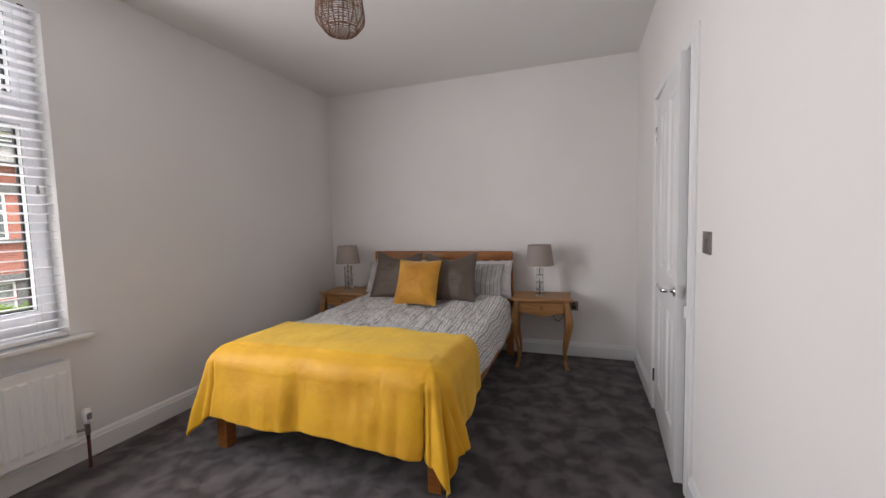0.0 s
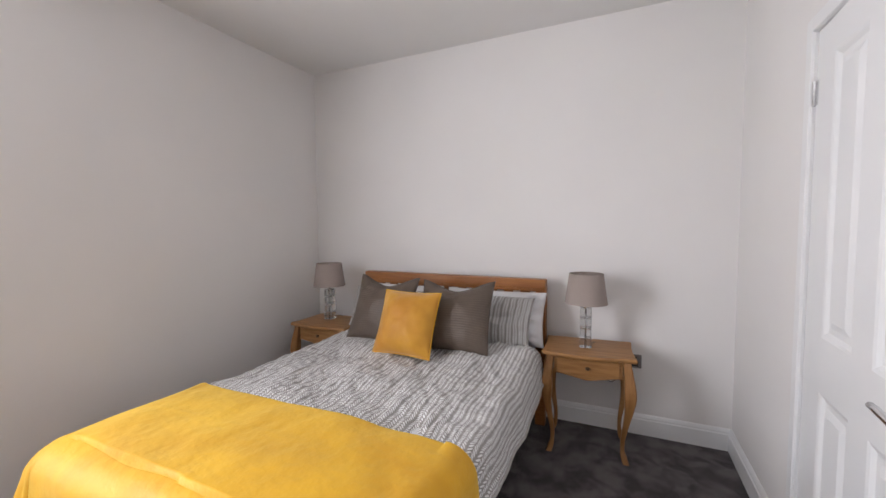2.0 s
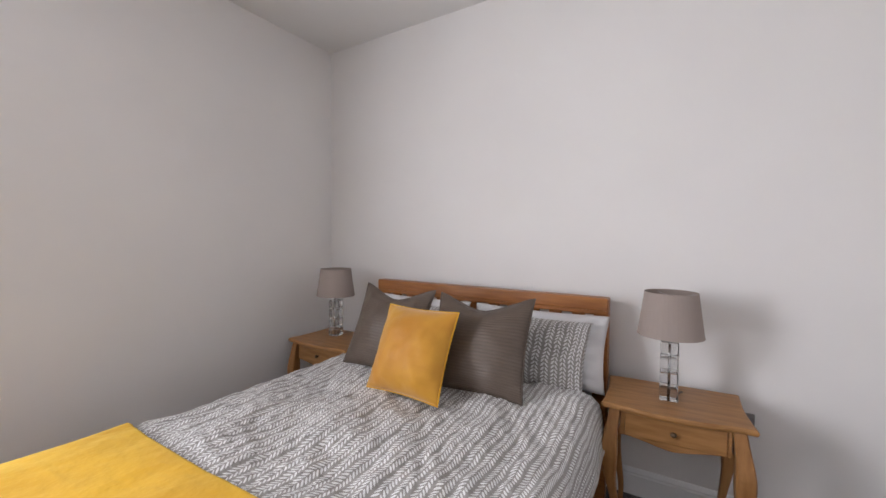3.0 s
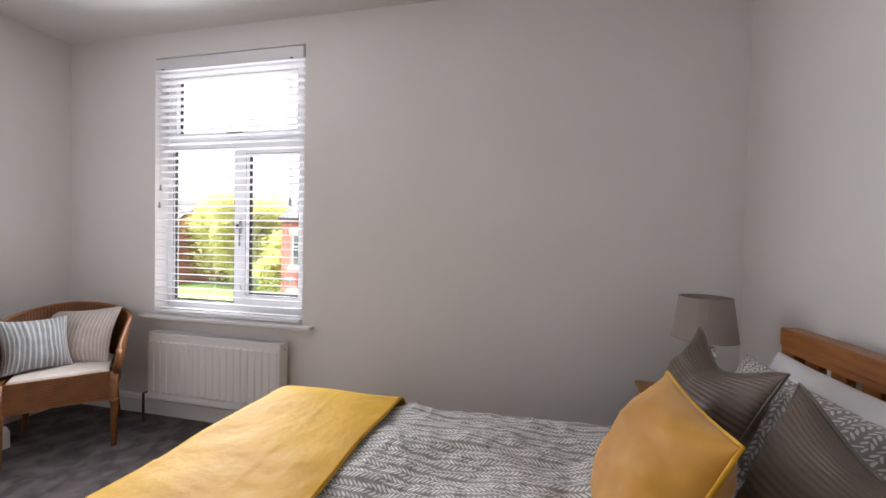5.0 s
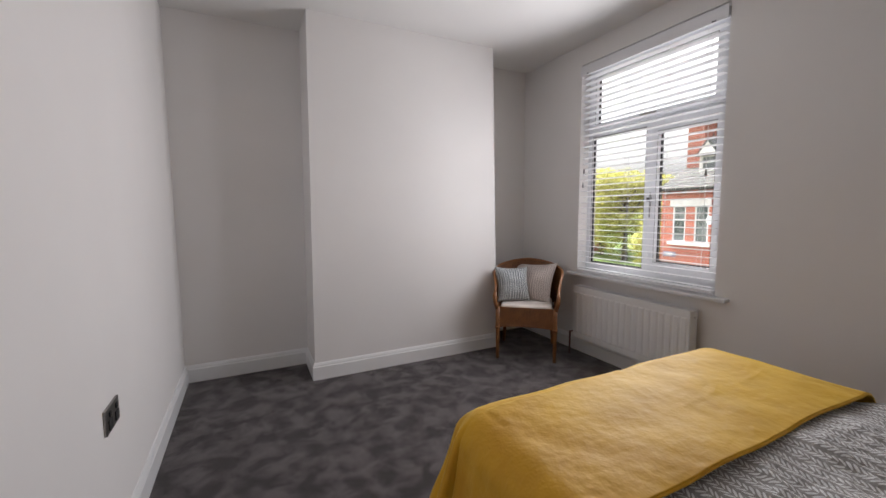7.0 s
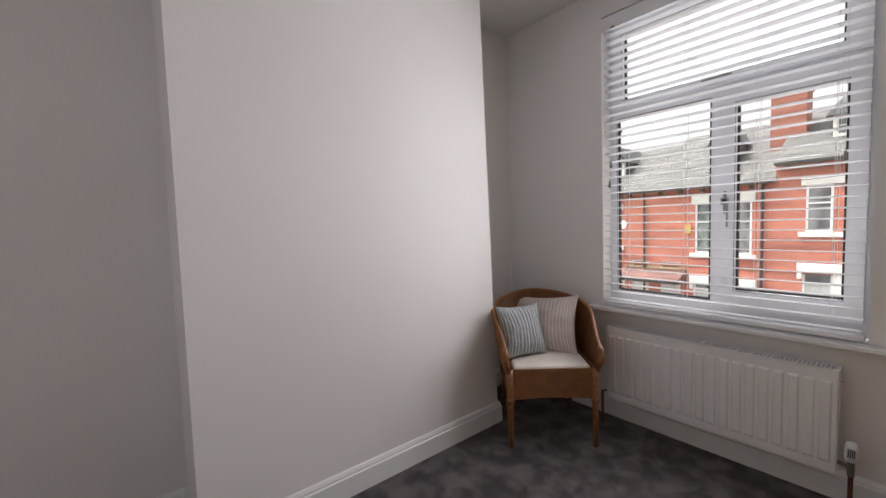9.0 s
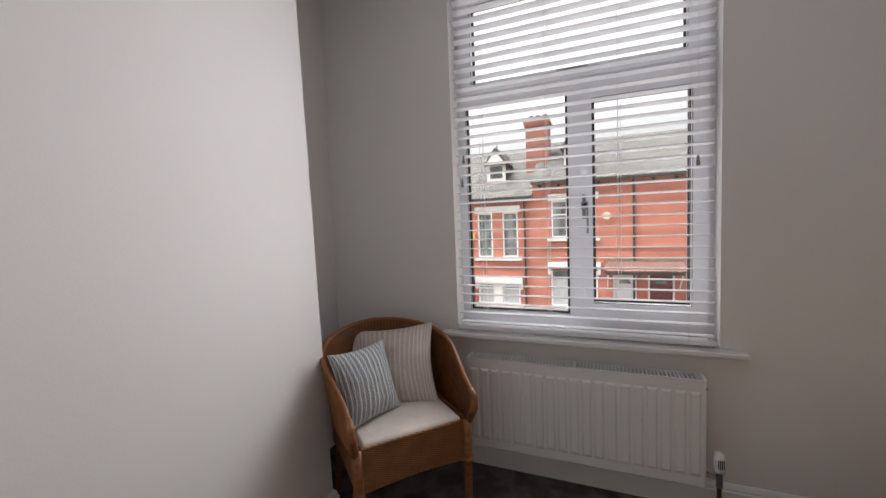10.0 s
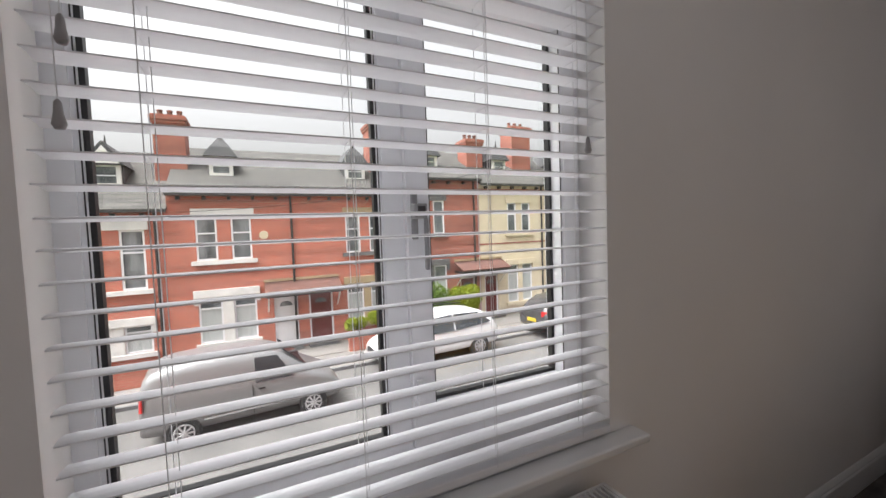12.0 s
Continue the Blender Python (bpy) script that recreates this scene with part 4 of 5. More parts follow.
# ---- nightstands and lamps ----
def nightstand():
    ns = thing("nightstand", (0, 0, 0), "", "nightstand", "nightstands by the bed")
    w, d = 0.256, 0.180
    # serpentine top
    bm = bmesh.new()
    out = []
    for k in range(40):
        s = k / 40
        if s < 0.35:
            q = s / 0.35
            x, y = -w + 2 * w * q, -d - 0.004 + 0.012 * math.cos(q * 2 * math.pi) - 0.010 * math.sin(q * math.pi)
        elif s < 0.5:
            q = (s - 0.35) / 0.15
            x, y = w - 0.010 * math.sin(q * math.pi), -d + 2 * d * q
        elif s < 0.85:
            q = (s - 0.5) / 0.35
            x, y = w - 2 * w * q, d
        else:
            q = (s - 0.85) / 0.15
            x, y = -w + 0.010 * math.sin(q * math.pi), d - 2 * d * q
        out.append((x, y))
    rings = []
    for sc, z in ((0.965, 0.586), (0.985, 0.589), (1.0, 0.598), (0.995, 0.606), (0.975, 0.610)):
        rings.append([bm.verts.new((x * sc, y * sc, z)) for x, y in out])
    for r0, r1 in zip(rings, rings[1:]):
        for k in range(40):
            bm.faces.new((r0[k], r0[(k + 1) % 40], r1[(k + 1) % 40], r1[k]))
    bm.faces.new(rings[0][::-1])
    bm.faces.new(rings[-1])
    part("top", bm, M_wax, ns)
    # aprons with a curved lower edge
    def apron(name, length, flat_len, m, z1=0.586, low=0.452, dip=0.028):
        bm = bmesh.new()
        poly = [(-length, z1), (length, z1)] + [(length - 2 * length * k / 16, low + dip * abs(math.cos(math.pi * k / 16)) ** 1.5) for k in range(17)]
        prism(bm, poly, "y", -0.008, 0.008)
        bmesh.ops.transform(bm, matrix=m, verts=bm.verts)
        part(name, bm, M_wax, ns)
    apron("front_apron", 0.185, 0, pose(0, -0.138, 0))
    apron("back_apron", 0.185, 0, pose(0, 0.138, 0))
    apron("side_apron", 0.125, 0, pose(0.203, 0, 0, 0, 0, 90))
    apron("side_apron", 0.125, 0, pose(-0.203, 0, 0, 0, 0, 90))
    bm = bmesh.new()
    box(bm, -0.170, -0.153, 0.482, 0.170, -0.146, 0.574, 0.003)
    dr = part("drawer_front", bm, M_wax, ns)
    bm = bmesh.new()
    tube(bm, [(0, -0.152, 0.528), (0, -0.160, 0.528), (0, -0.166, 0.528), (0, -0.173, 0.528)], [0.005, 0.005, 0.011, 0.008], 14)
    part("knob", bm, M_knob, dr, "small turned knob", smooth=True)
    for sx in (-1, 1):
        for sy in (-1, 1):
            bm = bmesh.new()
            rings = []
            for k in range(19):
                s = k / 18
                z = 0.586 * (1 - s)
                bow = 0.020 * math.sin(math.pi * min(1, s * 1.55)) if s < 0.645 else -0.014 * math.sin(math.pi * (s - 0.645) / 0.355 * 0.9)
                if s > 0.9:
                    bow += 0.010 * (s - 0.9) / 0.1
                hwid = 0.021 + 0.010 * math.exp(-((s - 0.32) / 0.16) ** 2) - 0.010 * min(1, max(0, (s - 0.35) / 0.45)) + (0.005 if s > 0.93 else 0)
                c = (sx * (0.205 + bow), sy * (0.140 + bow * 0.8))
                rings.append([bm.verts.new((c[0] + a * hwid, c[1] + b * hwid, z)) for a, b in ((-1, -0.8), (-0.8, -1), (0.8, -1), (1, -0.8), (1, 0.8), (0.8, 1), (-0.8, 1), (-1, 0.8))])
            for r0, r1 in zip(rings, rings[1:]):
                for q in range(8):
                    bm.faces.new((r0[q], r0[(q + 1) % 8], r1[(q + 1) % 8], r1[q]))
            bm.faces.new(rings[0])
            bm.faces.new(rings[-1][::-1])
            part("leg", bm, M_wax_v, ns, "curved cabriole leg")
    return ns


ns = nightstand()
ns["label"] = "waxed oak one-drawer nightstand with cabriole legs, near the door wall"
ns.matrix_world = pose(2.322, 4.145, 0, 0, 0, 4)
ns2 = copy_thing(ns, pose(0.432, 4.06, 0, 0, 0, 1))
ns2["label"] = "waxed oak one-drawer nightstand with cabriole legs, near the window wall"


def table_lamp():
    lp = thing("table_lamp", (0, 0, 0), "unlit taupe shade lamp on stacked crystal blocks on a nightstand", "table lamp", "lamps on the nightstands")
    bm = bmesh.new()
    lathe(bm, [(0.122, 0.268), (0.098, 0.445), (0.096, 0.445), (0.120, 0.268)], 40, caps=False)
    rings = [v for v in bm.verts]
    sh = part("shade", bm, M_shade, lp, "tapered taupe fabric shade", smooth=False)
    for r, z in ((0.0985, 0.4445), (0.1225, 0.2685)):
        bm = bmesh.new()
        tube(bm, [(r * math.cos(a * math.pi / 20), r * math.sin(a * math.pi / 20), z) for a in range(40)], 0.0014, 6, closed=True)
        part("shade_trim", bm, M_shade, sh)
    bm = bmesh.new()
    for a in range(3):
        c, s_ = math.cos(a * 2.094), math.sin(a * 2.094)
        tube(bm, [(0, 0, 0.425), (0.097 * c, 0.097 * s_, 0.44)], 0.0012, 5)
    part("shade_carrier", bm, M_chrome, sh)
    for k in range(4):
        z0 = 0.002 + k * 0.061
        bm = bmesh.new()
        hw2 = 0.034 if k == 0 else 0.0325
        box(bm, -hw2, -hw2, z0, hw2, hw2, z0 + (0.054 if k else 0.052), 0.0025, 1)
        part("crystal_block", bm, M_crystal, lp, "clear cut crystal cube")
        bm = bmesh.new()
        tube(bm, [(0, 0, z0 + 0.0545), (0, 0, z0 + 0.0605)], 0.017, 16)
        part("chrome_disc", bm, M_chrome, lp)
    bm = bmesh.new()
    tube(bm, [(0, 0, 0.0), (0, 0, 0.30)], 0.0055, 12)
    part("stem", bm, M_chrome, lp, smooth=True)
    bm = bmesh.new()
    lathe(bm, [(0.016, 0.28), (0.016, 0.33), (0.028, 0.36), (0.030, 0.385), (0.0, 0.41)], 16, caps=False)
    part("bulb", bm, M_upvc, lp, smooth=True)
    bm = bmesh.new()
    tube(bm, [(0.03, 0.03, 0.004), (0.045, 0.05, 0.016), (0.055, 0.07, 0.016), (0.058, 0.095, 0.004)], 0.0025, 6)
    part("flex", bm, M_black, lp, smooth=True)
    return lp


lamp = table_lamp()
lamp.matrix_world = pose(2.309, 4.128, 0.6105, 0, 0, 6)
copy_thing(lamp, pose(0.385, 4.10, 0.6105, 0, 0, 12))
flex = thing("lamp_flex", (2.40, 4.34, 0.42), "thin black lamp flex looping behind the nightstand to the socket", "cable")
bm = bmesh.new()
tube(bm, [(-0.03 + 0.16 * k / 14, 0.035, 0.05 - 0.150 * math.sin(math.pi * k / 14) + 0.01 * k / 14) for k in range(15)], 0.003, 6)
part("cable", bm, M_black, flex, smooth=True)

# ---- wicker armchair ----
chair = thing("wicker_armchair", (0.435, 0.623, 0), "honey brown wicker tub armchair in the alcove corner", "armchair", rz=-40.9)


def tub(s):
    """Plan of the back rail: s from -1 (one arm front) round the back to 1."""
    a = s * 1.0
    if abs(a) > 0.55:
        k = (abs(a) - 0.55) / 0.45
        return math.copysign(0.262 - 0.012 * k, a), -0.03 + 0.255 * k
    ang = a / 0.55 * math.pi / 2
    return 0.262 * math.sin(ang), -0.03 - 0.205 * math.cos(ang)


def tub_top(s):
    return 0.804 - 0.228 * min(1.0, abs(s)) ** 1.6


def shell_at(s, t):
    k = 2 * s - 1
    x, y = tub(k)
    z = 0.43 + (tub_top(k) - 0.43) * t
    f = 1 + 0.13 * t if y < 0 else 1 + 0.13 * t * max(0.3, 1 - y * 4)
    return (x * f, y * f - 0.02 * t * max(0, -y / 0.23), z)


def woven_at(s, t):
    x, y, z = shell_at(s, t)
    d = Vector((x, y + 0.03, 0)).normalized()
    w = 0.0022 * math.sin(240 * s * 1.3) * math.sin(700 * t * 0.35)
    return (x + d.x * w, y + d.y * w, z)


bm = bmesh.new()
sheet(bm, 300, 150, woven_at, lambda s, t: (s * 1.3, t * 0.35))
ob = part("wicker_back", bm, M_wicker, chair, smooth=True, recalc=False)
sol = ob.modifiers.new("thick", "SOLIDIFY")
sol.thickness, sol.offset = 0.010, 0
bm = bmesh.new()
tube(bm, [Vector(shell_at(k / 240, 1.0)) for k in range(241)], [0.0105 + 0.0014 * math.sin(k * 2.4) for k in range(241)], 8)
part("rim", bm, M_wicker, chair, "braided wicker rim", smooth=True)
for s0 in (-1, 1):
    bm = bmesh.new()
    p = Vector(shell_at(0.5 + s0 * 0.5, 1.0))
    tube(bm, [p, p + Vector((0, 0.028, -0.02)), p + Vector((-s0 * 0.004, 0.034, -0.07)), (s0 * 0.243, 0.235, 0.44)], [0.013, 0.016, 0.017, 0.017], 10)
    part("arm_post", bm, M_cane, chair, "cane arm front", smooth=True)
for nm, rows in (("front_apron", (-0.225, 0.222, 0.225, 0.236)), ("back_apron", (-0.17, -0.236, 0.17, -0.222))):
    bm = bmesh.new()
    x0, y0, x1, y1 = rows
    lay = bm.loops.layers.uv.verify()
    poly = [(x0, 0.45), (x1, 0.45)] + [(x1 - (x1 - x0) * k / 12, 0.275 + 0.012 * math.sin(math.pi * k / 12)) for k in range(13)]
    prism(bm, poly, "y", y0, y1)
    for f in bm.faces:
        for lp in f.loops:
            lp[lay].uv = (lp.vert.co.x, lp.vert.co.z)
    part(nm, bm, M_wicker, chair)
for s0 in (-1, 1):
    bm = bmesh.new()
    lay = bm.loops.layers.uv.verify()
    prism(bm, [(-0.21, 0.45), (0.222, 0.45), (0.222, 0.275), (0.0, 0.29), (-0.21, 0.275)], "x", s0 * 0.237 - 0.006, s0 * 0.237 + 0.006)
    for f in bm.faces:
        for lp in f.loops:
            lp[lay].uv = (lp.vert.co.y, lp.vert.co.z)
    part("side_apron", bm, M_wicker, chair)
for x, y, dx, dy in ((0.236, 0.232, 0, 0), (-0.236, 0.232, 0, 0), (0.20, -0.20, 0.03, -0.05), (-0.20, -0.20, -0.03, -0.05)):
    bm = bmesh.new()
    tube(bm, [(x + dx, y + dy, 0.0), (x + dx * 0.5, y + dy * 0.5, 0.2), (x, y, 0.30), (x, y, 0.45)], [0.014, 0.017, 0.019, 0.019], 12)
    part("leg", bm, M_cane, chair, "round cane leg", smooth=True)
for x, y in ((0.236, 0.232), (-0.236, 0.232)):
    bm = bmesh.new()
    tube(bm, [(x, y, 0.262), (x, y, 0.285)], 0.0225, 12)
    part("binding", bm, M_wicker, chair, "wrapped rattan binding", smooth=True)
boxes("seat_board", [(-0.225, -0.215, 0.410, 0.225, 0.222, 0.425)], M_wicker, chair)

pad = tagged(new("seat_pad"), "flat cream cotton seat pad on the wicker armchair", "seat pad")
pad.matrix_world = pose(0.435, 0.623, 0.426, 0, 0, -40.9)
bm = bmesh.new()
box(bm, -0.215, -0.20, 0.0, 0.215, 0.226, 0.038, 0.017, 4)
part("pad_cover", bm, M_cream, pad, smooth=True)


def propped(centre, across, up, h):
    """The pose of a cushion from its centre, its side and its upright direction."""
    x = Vector(across).normalized()
    z = Vector(up) - x * Vector(up).dot(x)
    z.normalize()
    y = z.cross(x)
    p = Vector(centre) - z * h / 2
    return Matrix(((x.x, y.x, z.x, p.x), (x.y, y.y, z.y, p.y), (x.z, y.z, z.z, p.z), (0, 0, 0, 1)))


cushion("cushion", propped((0.325, 0.548, 0.602), (0.155, -0.374, -0.028), (-0.171, -0.047, 0.323), 0.37), 0.435, 0.385, 0.13, M_pink, "pale pink striped cushion leaning in the wicker armchair", pin=0.11, seed=21, n=24)
cushion("cushion", propped((0.548, 0.557, 0.604), (0.266, -0.067, 0.01), (-0.019, -0.100, 0.277), 0.30), 0.315, 0.318, 0.12, M_herring, "blue-grey herringbone cushion propped on the pink one", pin=0.11, seed=25, n=24)

# ---- the street outside ----
F, G = -16.0, -3.3
boxes("ground", [(-600, -600, G - 0.5, 600, 600, G - 0.12)], M_lawn, kind="structure", label="rough green grass beyond the street")
boxes("road", [(-12.6, -90, G - 0.12, -4.2, 90, G - 0.10)], M_asphalt, kind="structure", label="worn pale grey asphalt road")
boxes("pavement", [(-14.3, -9.6, G - 0.12, -12.72, 60, G)], M_pave, kind="structure", label="grey concrete pavement")
boxes("pavement", [(-4.2, -60, G - 0.12, -1.8, 60, G)], M_pave, kind="structure", label="grey concrete pavement")
boxes("kerb", [(-12.72, -9.6, G - 0.12, -12.6, 60, G + 0.01)], M_grey_stone, kind="structure", label="grey stone kerb")
boxes("front_yard", [(-16.0, -9.6, G - 0.12, -14.3, 60, G + 0.02)], M_pave, kind="structure", label="paved front yards")
boxes("outer_wall", [(-0.19, -7, G, -0.154, WY0 - 0.06, 3.2), (-0.19, WY1 + 0.06, G, -0.154, 9, 3.2), (-0.19, WY0 - 0.06, G, -0.154, WY1 + 0.06, WZ0 - 0.05), (-0.19, WY0 - 0.06, WZ1 + 0.05, -0.154, WY1 + 0.06, 3.2)], M_brick, kind="structure")


def leaves(bm, rng, n, centre, rad, size):
    for _ in range(n):
        while True:
            p = Vector([rng.uniform(-1, 1) for _ in range(3)])
            if 0.25 < p.length < 1:
                break
        p = Vector((p.x * rad[0], p.y * rad[1], p.z * rad[2])) + Vector(centre)
        a = Vector([rng.uniform(-1, 1) for _ in range(3)]).normalized()
        b = a.orthogonal().normalized()
        q = size * rng.uniform(0.6, 1.3)
        bm.faces.new([bm.verts.new(v) for v in (p - a * q, p + b * q * 0.45, p + a * q, p - b * q * 0.45)])


def far_window(parent, x, y0, y1, z0, z1, split=0.38, curtain=False):
    """A white two-light sash, its glass set back."""
    bm = bmesh.new()
    f = 0.065
    zm = z1 - (z1 - z0) * split
    holed(bm, x - 0.09, x - 0.02, y0, y1, z0, z1, [(y0 + f, y1 - f, z0 + f, zm - 0.03), (y0 + f, y1 - f, zm + 0.03, z1 - f)])
    w = part("window", bm, M_upvc, parent, "white framed sash window")
    for a, b, nm in ((z0 + f, zm - 0.03, 0), (zm + 0.03, z1 - f, 1)):
        bm = bmesh.new()
        box(bm, x - 0.07, y0 + f, a, x - 0.06, y1 - f, b)
        part("pane", bm, M_curtain if (curtain and not nm) else M_farglass, w)
    return w


M_lead = mat("dark_dormer_slate", (0.055, 0.058, 0.062), 0.7, color2=(0.08, 0.08, 0.082), scale=5)


def dormer(parent, y, z0, xf, w=0.84, h=1.0, roofm=None, arch=False):
    """A small gabled dormer with its face at xf."""
    roofm = roofm or M_lead
    bm = bmesh.new()
    holed(bm, xf - 0.12, xf, y - w / 2, y + w / 2, z0, z0 + h, [(y - w / 2 + 0.14, y + w / 2 - 0.14, z0 + 0.30, z0 + h - 0.16)])
    d = part("dormer", bm, M_stone, parent, "white painted dormer front")
    bm = bmesh.new()
    box(bm, xf - 0.08, y - w / 2 + 0.14, z0 + 0.30, xf - 0.07, y + w / 2 - 0.14, z0 + h - 0.16)
    part("pane", bm, M_farglass, d)
    boxes("glazing_bar", [(xf - 0.069, y - w / 2 + 0.14, z0 + 0.56, xf - 0.03, y + w / 2 - 0.14, z0 + 0.60)], M_upvc, d)
    if not arch:
        # black plates on the front paint the shade of three small holes
        boxes("hole_shade_plate", [(xf + 0.001, y + a - 0.05, z0 + 0.10, xf + 0.006, y + a + 0.05, z0 + 0.18) for a in (-0.2, 0.0, 0.2)], M_black, d)
    for s in (-1, 1):
        boxes("cheek", [(xf - 2.2, y + s * (w / 2) - 0.04, z0, xf - 0.12, y + s * (w / 2) + 0.04, z0 + h)], roofm, d)
    bm = bmesh.new()
    e = w / 2 + (0.14 if arch else 0.18)
    zt, ap = z0 + h, 0.72
    if arch:
        low, mid, top = ((xf + 0.14, e, zt - 0.10), (xf + 0.14, e * 0.5, zt + ap * 0.5), (xf + 0.14, 0.02, zt + ap))
    else:
        low, mid, top = ((xf + 0.14, e, zt - 0.08), (xf + 0.02, e * 0.60, zt + ap * 0.42), (xf - 0.30, e * 0.12, zt + ap))
    v = [bm.verts.new((x, y + k * q, z)) for x, q, z in (low, mid, top) for k in (-1, 1)]
    v += [bm.verts.new((xf - 2.4, y + k * q, z)) for _, q, z in (low, mid, top) for k in (-1, 1)]
    for q in ((0, 1, 3, 2), (2, 3, 5, 4), (0, 2, 8, 6), (2, 4, 10, 8), (1, 7, 9, 3), (3, 9, 11, 5), (4, 5, 11, 10), (6, 8, 10, 11, 9, 7), (0, 6, 7, 1)):
        bm.faces.new([v[i] for i in q])
    part("dormer_roof", bm, roofm, d)
    if arch:
        bm = bmesh.new()
        prism(bm, [(y - e + 0.12, zt - 0.06), (y + e - 0.12, zt - 0.06), (y, zt + ap - 0.16)], "x", xf + 0.142, xf + 0.165)
        part("gable_board", bm, M_stone, d)
    bm = bmesh.new()
    tube(bm, [(xf - 0.28, y, zt + ap - 0.05), (xf - 0.28, y, zt + ap + 0.10), (xf - 0.28, y, zt + ap + 0.28)], [0.05, 0.03, 0.012], 6)
    part("finial", bm, M_gutter, d)


def chimney(parent, x, y, z0, z1, w=0.5, l=0.95, m=None):
    m = m or M_brick_d
    bm = bmesh.new()
    box(bm, x - w, y - l / 2, z0, x + w, y + l / 2, z1 - 0.32)
    box(bm, x - w - 0.05, y - l / 2 - 0.05, z1 - 0.32, x + w + 0.05, y + l / 2 + 0.05, z1 - 0.20)
    box(bm, x - w - 0.09, y - l / 2 - 0.09, z1 - 0.20, x + w + 0.09, y + l / 2 + 0.09, z1 - 0.06)
    box(bm, x - w - 0.03, y - l / 2 - 0.03, z1 - 0.06, x + w + 0.03, y + l / 2 + 0.03, z1)
    c = part("chimney", bm, m, parent, "corbelled red brick chimney stack")
    for k in range(3):
        bm = bmesh.new()
        lathe(bm, [(0.11, z1), (0.09, z1 + 0.22), (0.115, z1 + 0.26), (0.10, z1 + 0.30)], 10, x, y + (k - 1) * l / 3.2)
        part("chimney_pot", bm, M_tile, c)


def house(label, y0, y1, eave, ridge, wallm, pairs, doors=(), lint=M_stone, bay=True, depth=8.0, dorm=(), stacks=(), band=True, sill_m=None, x=F):
    """A terraced house. pairs: (ya, yb, z0, z1, bay top); doors: (ya, yb, material)."""
    h = thing("terraced_house", (x, (y0 + y1) / 2, G), label, "house", "terraced houses across the street")
    oy, sill_m = (y0 + y1) / 2, sill_m or lint
    inv = Matrix.Translation((-x, -oy, -G))
    holes, wins = [], []
    for ya, yb, z0, z1, bt in pairs:
        w = (yb - ya) * 0.33
        for a, b in ((ya + 0.12, ya + 0.12 + w), (yb - 0.12 - w, yb - 0.12)):
            holes.append((a, b, z0, z1))
            wins.append((a, b, z0, z1, 0.38))
            if bay:
                holes.append((a - 0.05, b + 0.05, G + 0.65, bt - 0.28))
                wins.append((a - 0.05, b + 0.05, G + 0.65, bt - 0.28, 0.25))
    for ya, yb, _ in doors:
        holes.append((ya, yb, G + 0.12, G + 2.45))
    bm = bmesh.new()
    holed(bm, x - 0.25, x, y0, y1, G - 0.1, eave, holes)
    box(bm, x - depth, y0, G - 0.1, x - depth + 0.25, y1, eave)
    box(bm, x - depth + 0.25, y0, G - 0.1, x - 0.25, y0 + 0.2, eave)
    box(bm, x - depth + 0.25, y1 - 0.2, G - 0.1, x - 0.25, y1, eave)
    xr = x - depth / 2
    for ya, yb in ((y0, y0 + 0.2), (y1 - 0.2, y1)):
        prism(bm, [(x, eave), (xr, ridge - 0.05), (x - depth, eave)], "y", ya, yb)
    made = [part("wall", bm, wallm, h)]
    bm = bmesh.new()
    prism(bm, [(x + 0.28, eave - 0.10), (xr, ridge), (x - depth - 0.2, eave - 0.10), (x - depth - 0.2, eave), (xr, ridge + 0.12), (x + 0.28, eave + 0.02)], "y", y0 - 0.02, y1 + 0.02)
    made.append(part("roof", bm, M_slate, h))
    bm = bmesh.new()
    box(bm, x + 0.20, y0, eave - 0.10, x + 0.34, y1, eave - 0.01)
    for k in range(int((y1 - y0) / 0.8)):
        box(bm, x, y0 + 0.3 + k * 0.8, eave - 0.24, x + 0.2, y0 + 0.42 + k * 0.8, eave - 0.12)
    made.append(part("gutter", bm, M_gutter, h))
    bm = bmesh.new()
    tube(bm, [(x + 0.09, y1 - 0.35, eave - 0.1), (x + 0.09, y1 - 0.35, G)], 0.045, 8)
    made.append(part("downpipe", bm, M_gutter, h))
    for a, b, c, d, sp in wins:
        made.append(far_window(h, x, a, b, c, d, sp, curtain=sp < 0.3))
    for ya, yb, z0, z1, bt in pairs:
        made.append(boxes("lintel", [(x + 0.002, ya, z1, x + 0.07, yb, z1 + 0.30)], lint, h, bev=0.01))
        made.append(boxes("sill", [(x + 0.002, ya - 0.05, z0 - 0.16, x + 0.13, yb + 0.05, z0)], sill_m, h, bev=0.01))
        if bay:
            bm = bmesh.new()
            box(bm, x + 0.002, ya - 0.06, bt - 0.28, x + 0.13, yb + 0.06, bt, 0.01)
            box(bm, x + 0.002, ya - 0.06, bt - 0.55, x + 0.10, ya + 0.07, bt - 0.28)
            box(bm, x + 0.002, yb - 0.07, bt - 0.55, x + 0.10, yb + 0.06, bt - 0.28)
            w = (yb - ya) * 0.33
            box(bm, x + 0.002, ya + 0.17 + w, G + 0.65, x + 0.06, yb - 0.17 - w, bt - 0.28)
            box(bm, x + 0.002, ya - 0.06, G + 0.50, x + 0.13, yb + 0.06, G + 0.65)
            made.append(part("bay_surround", bm, lint, h))
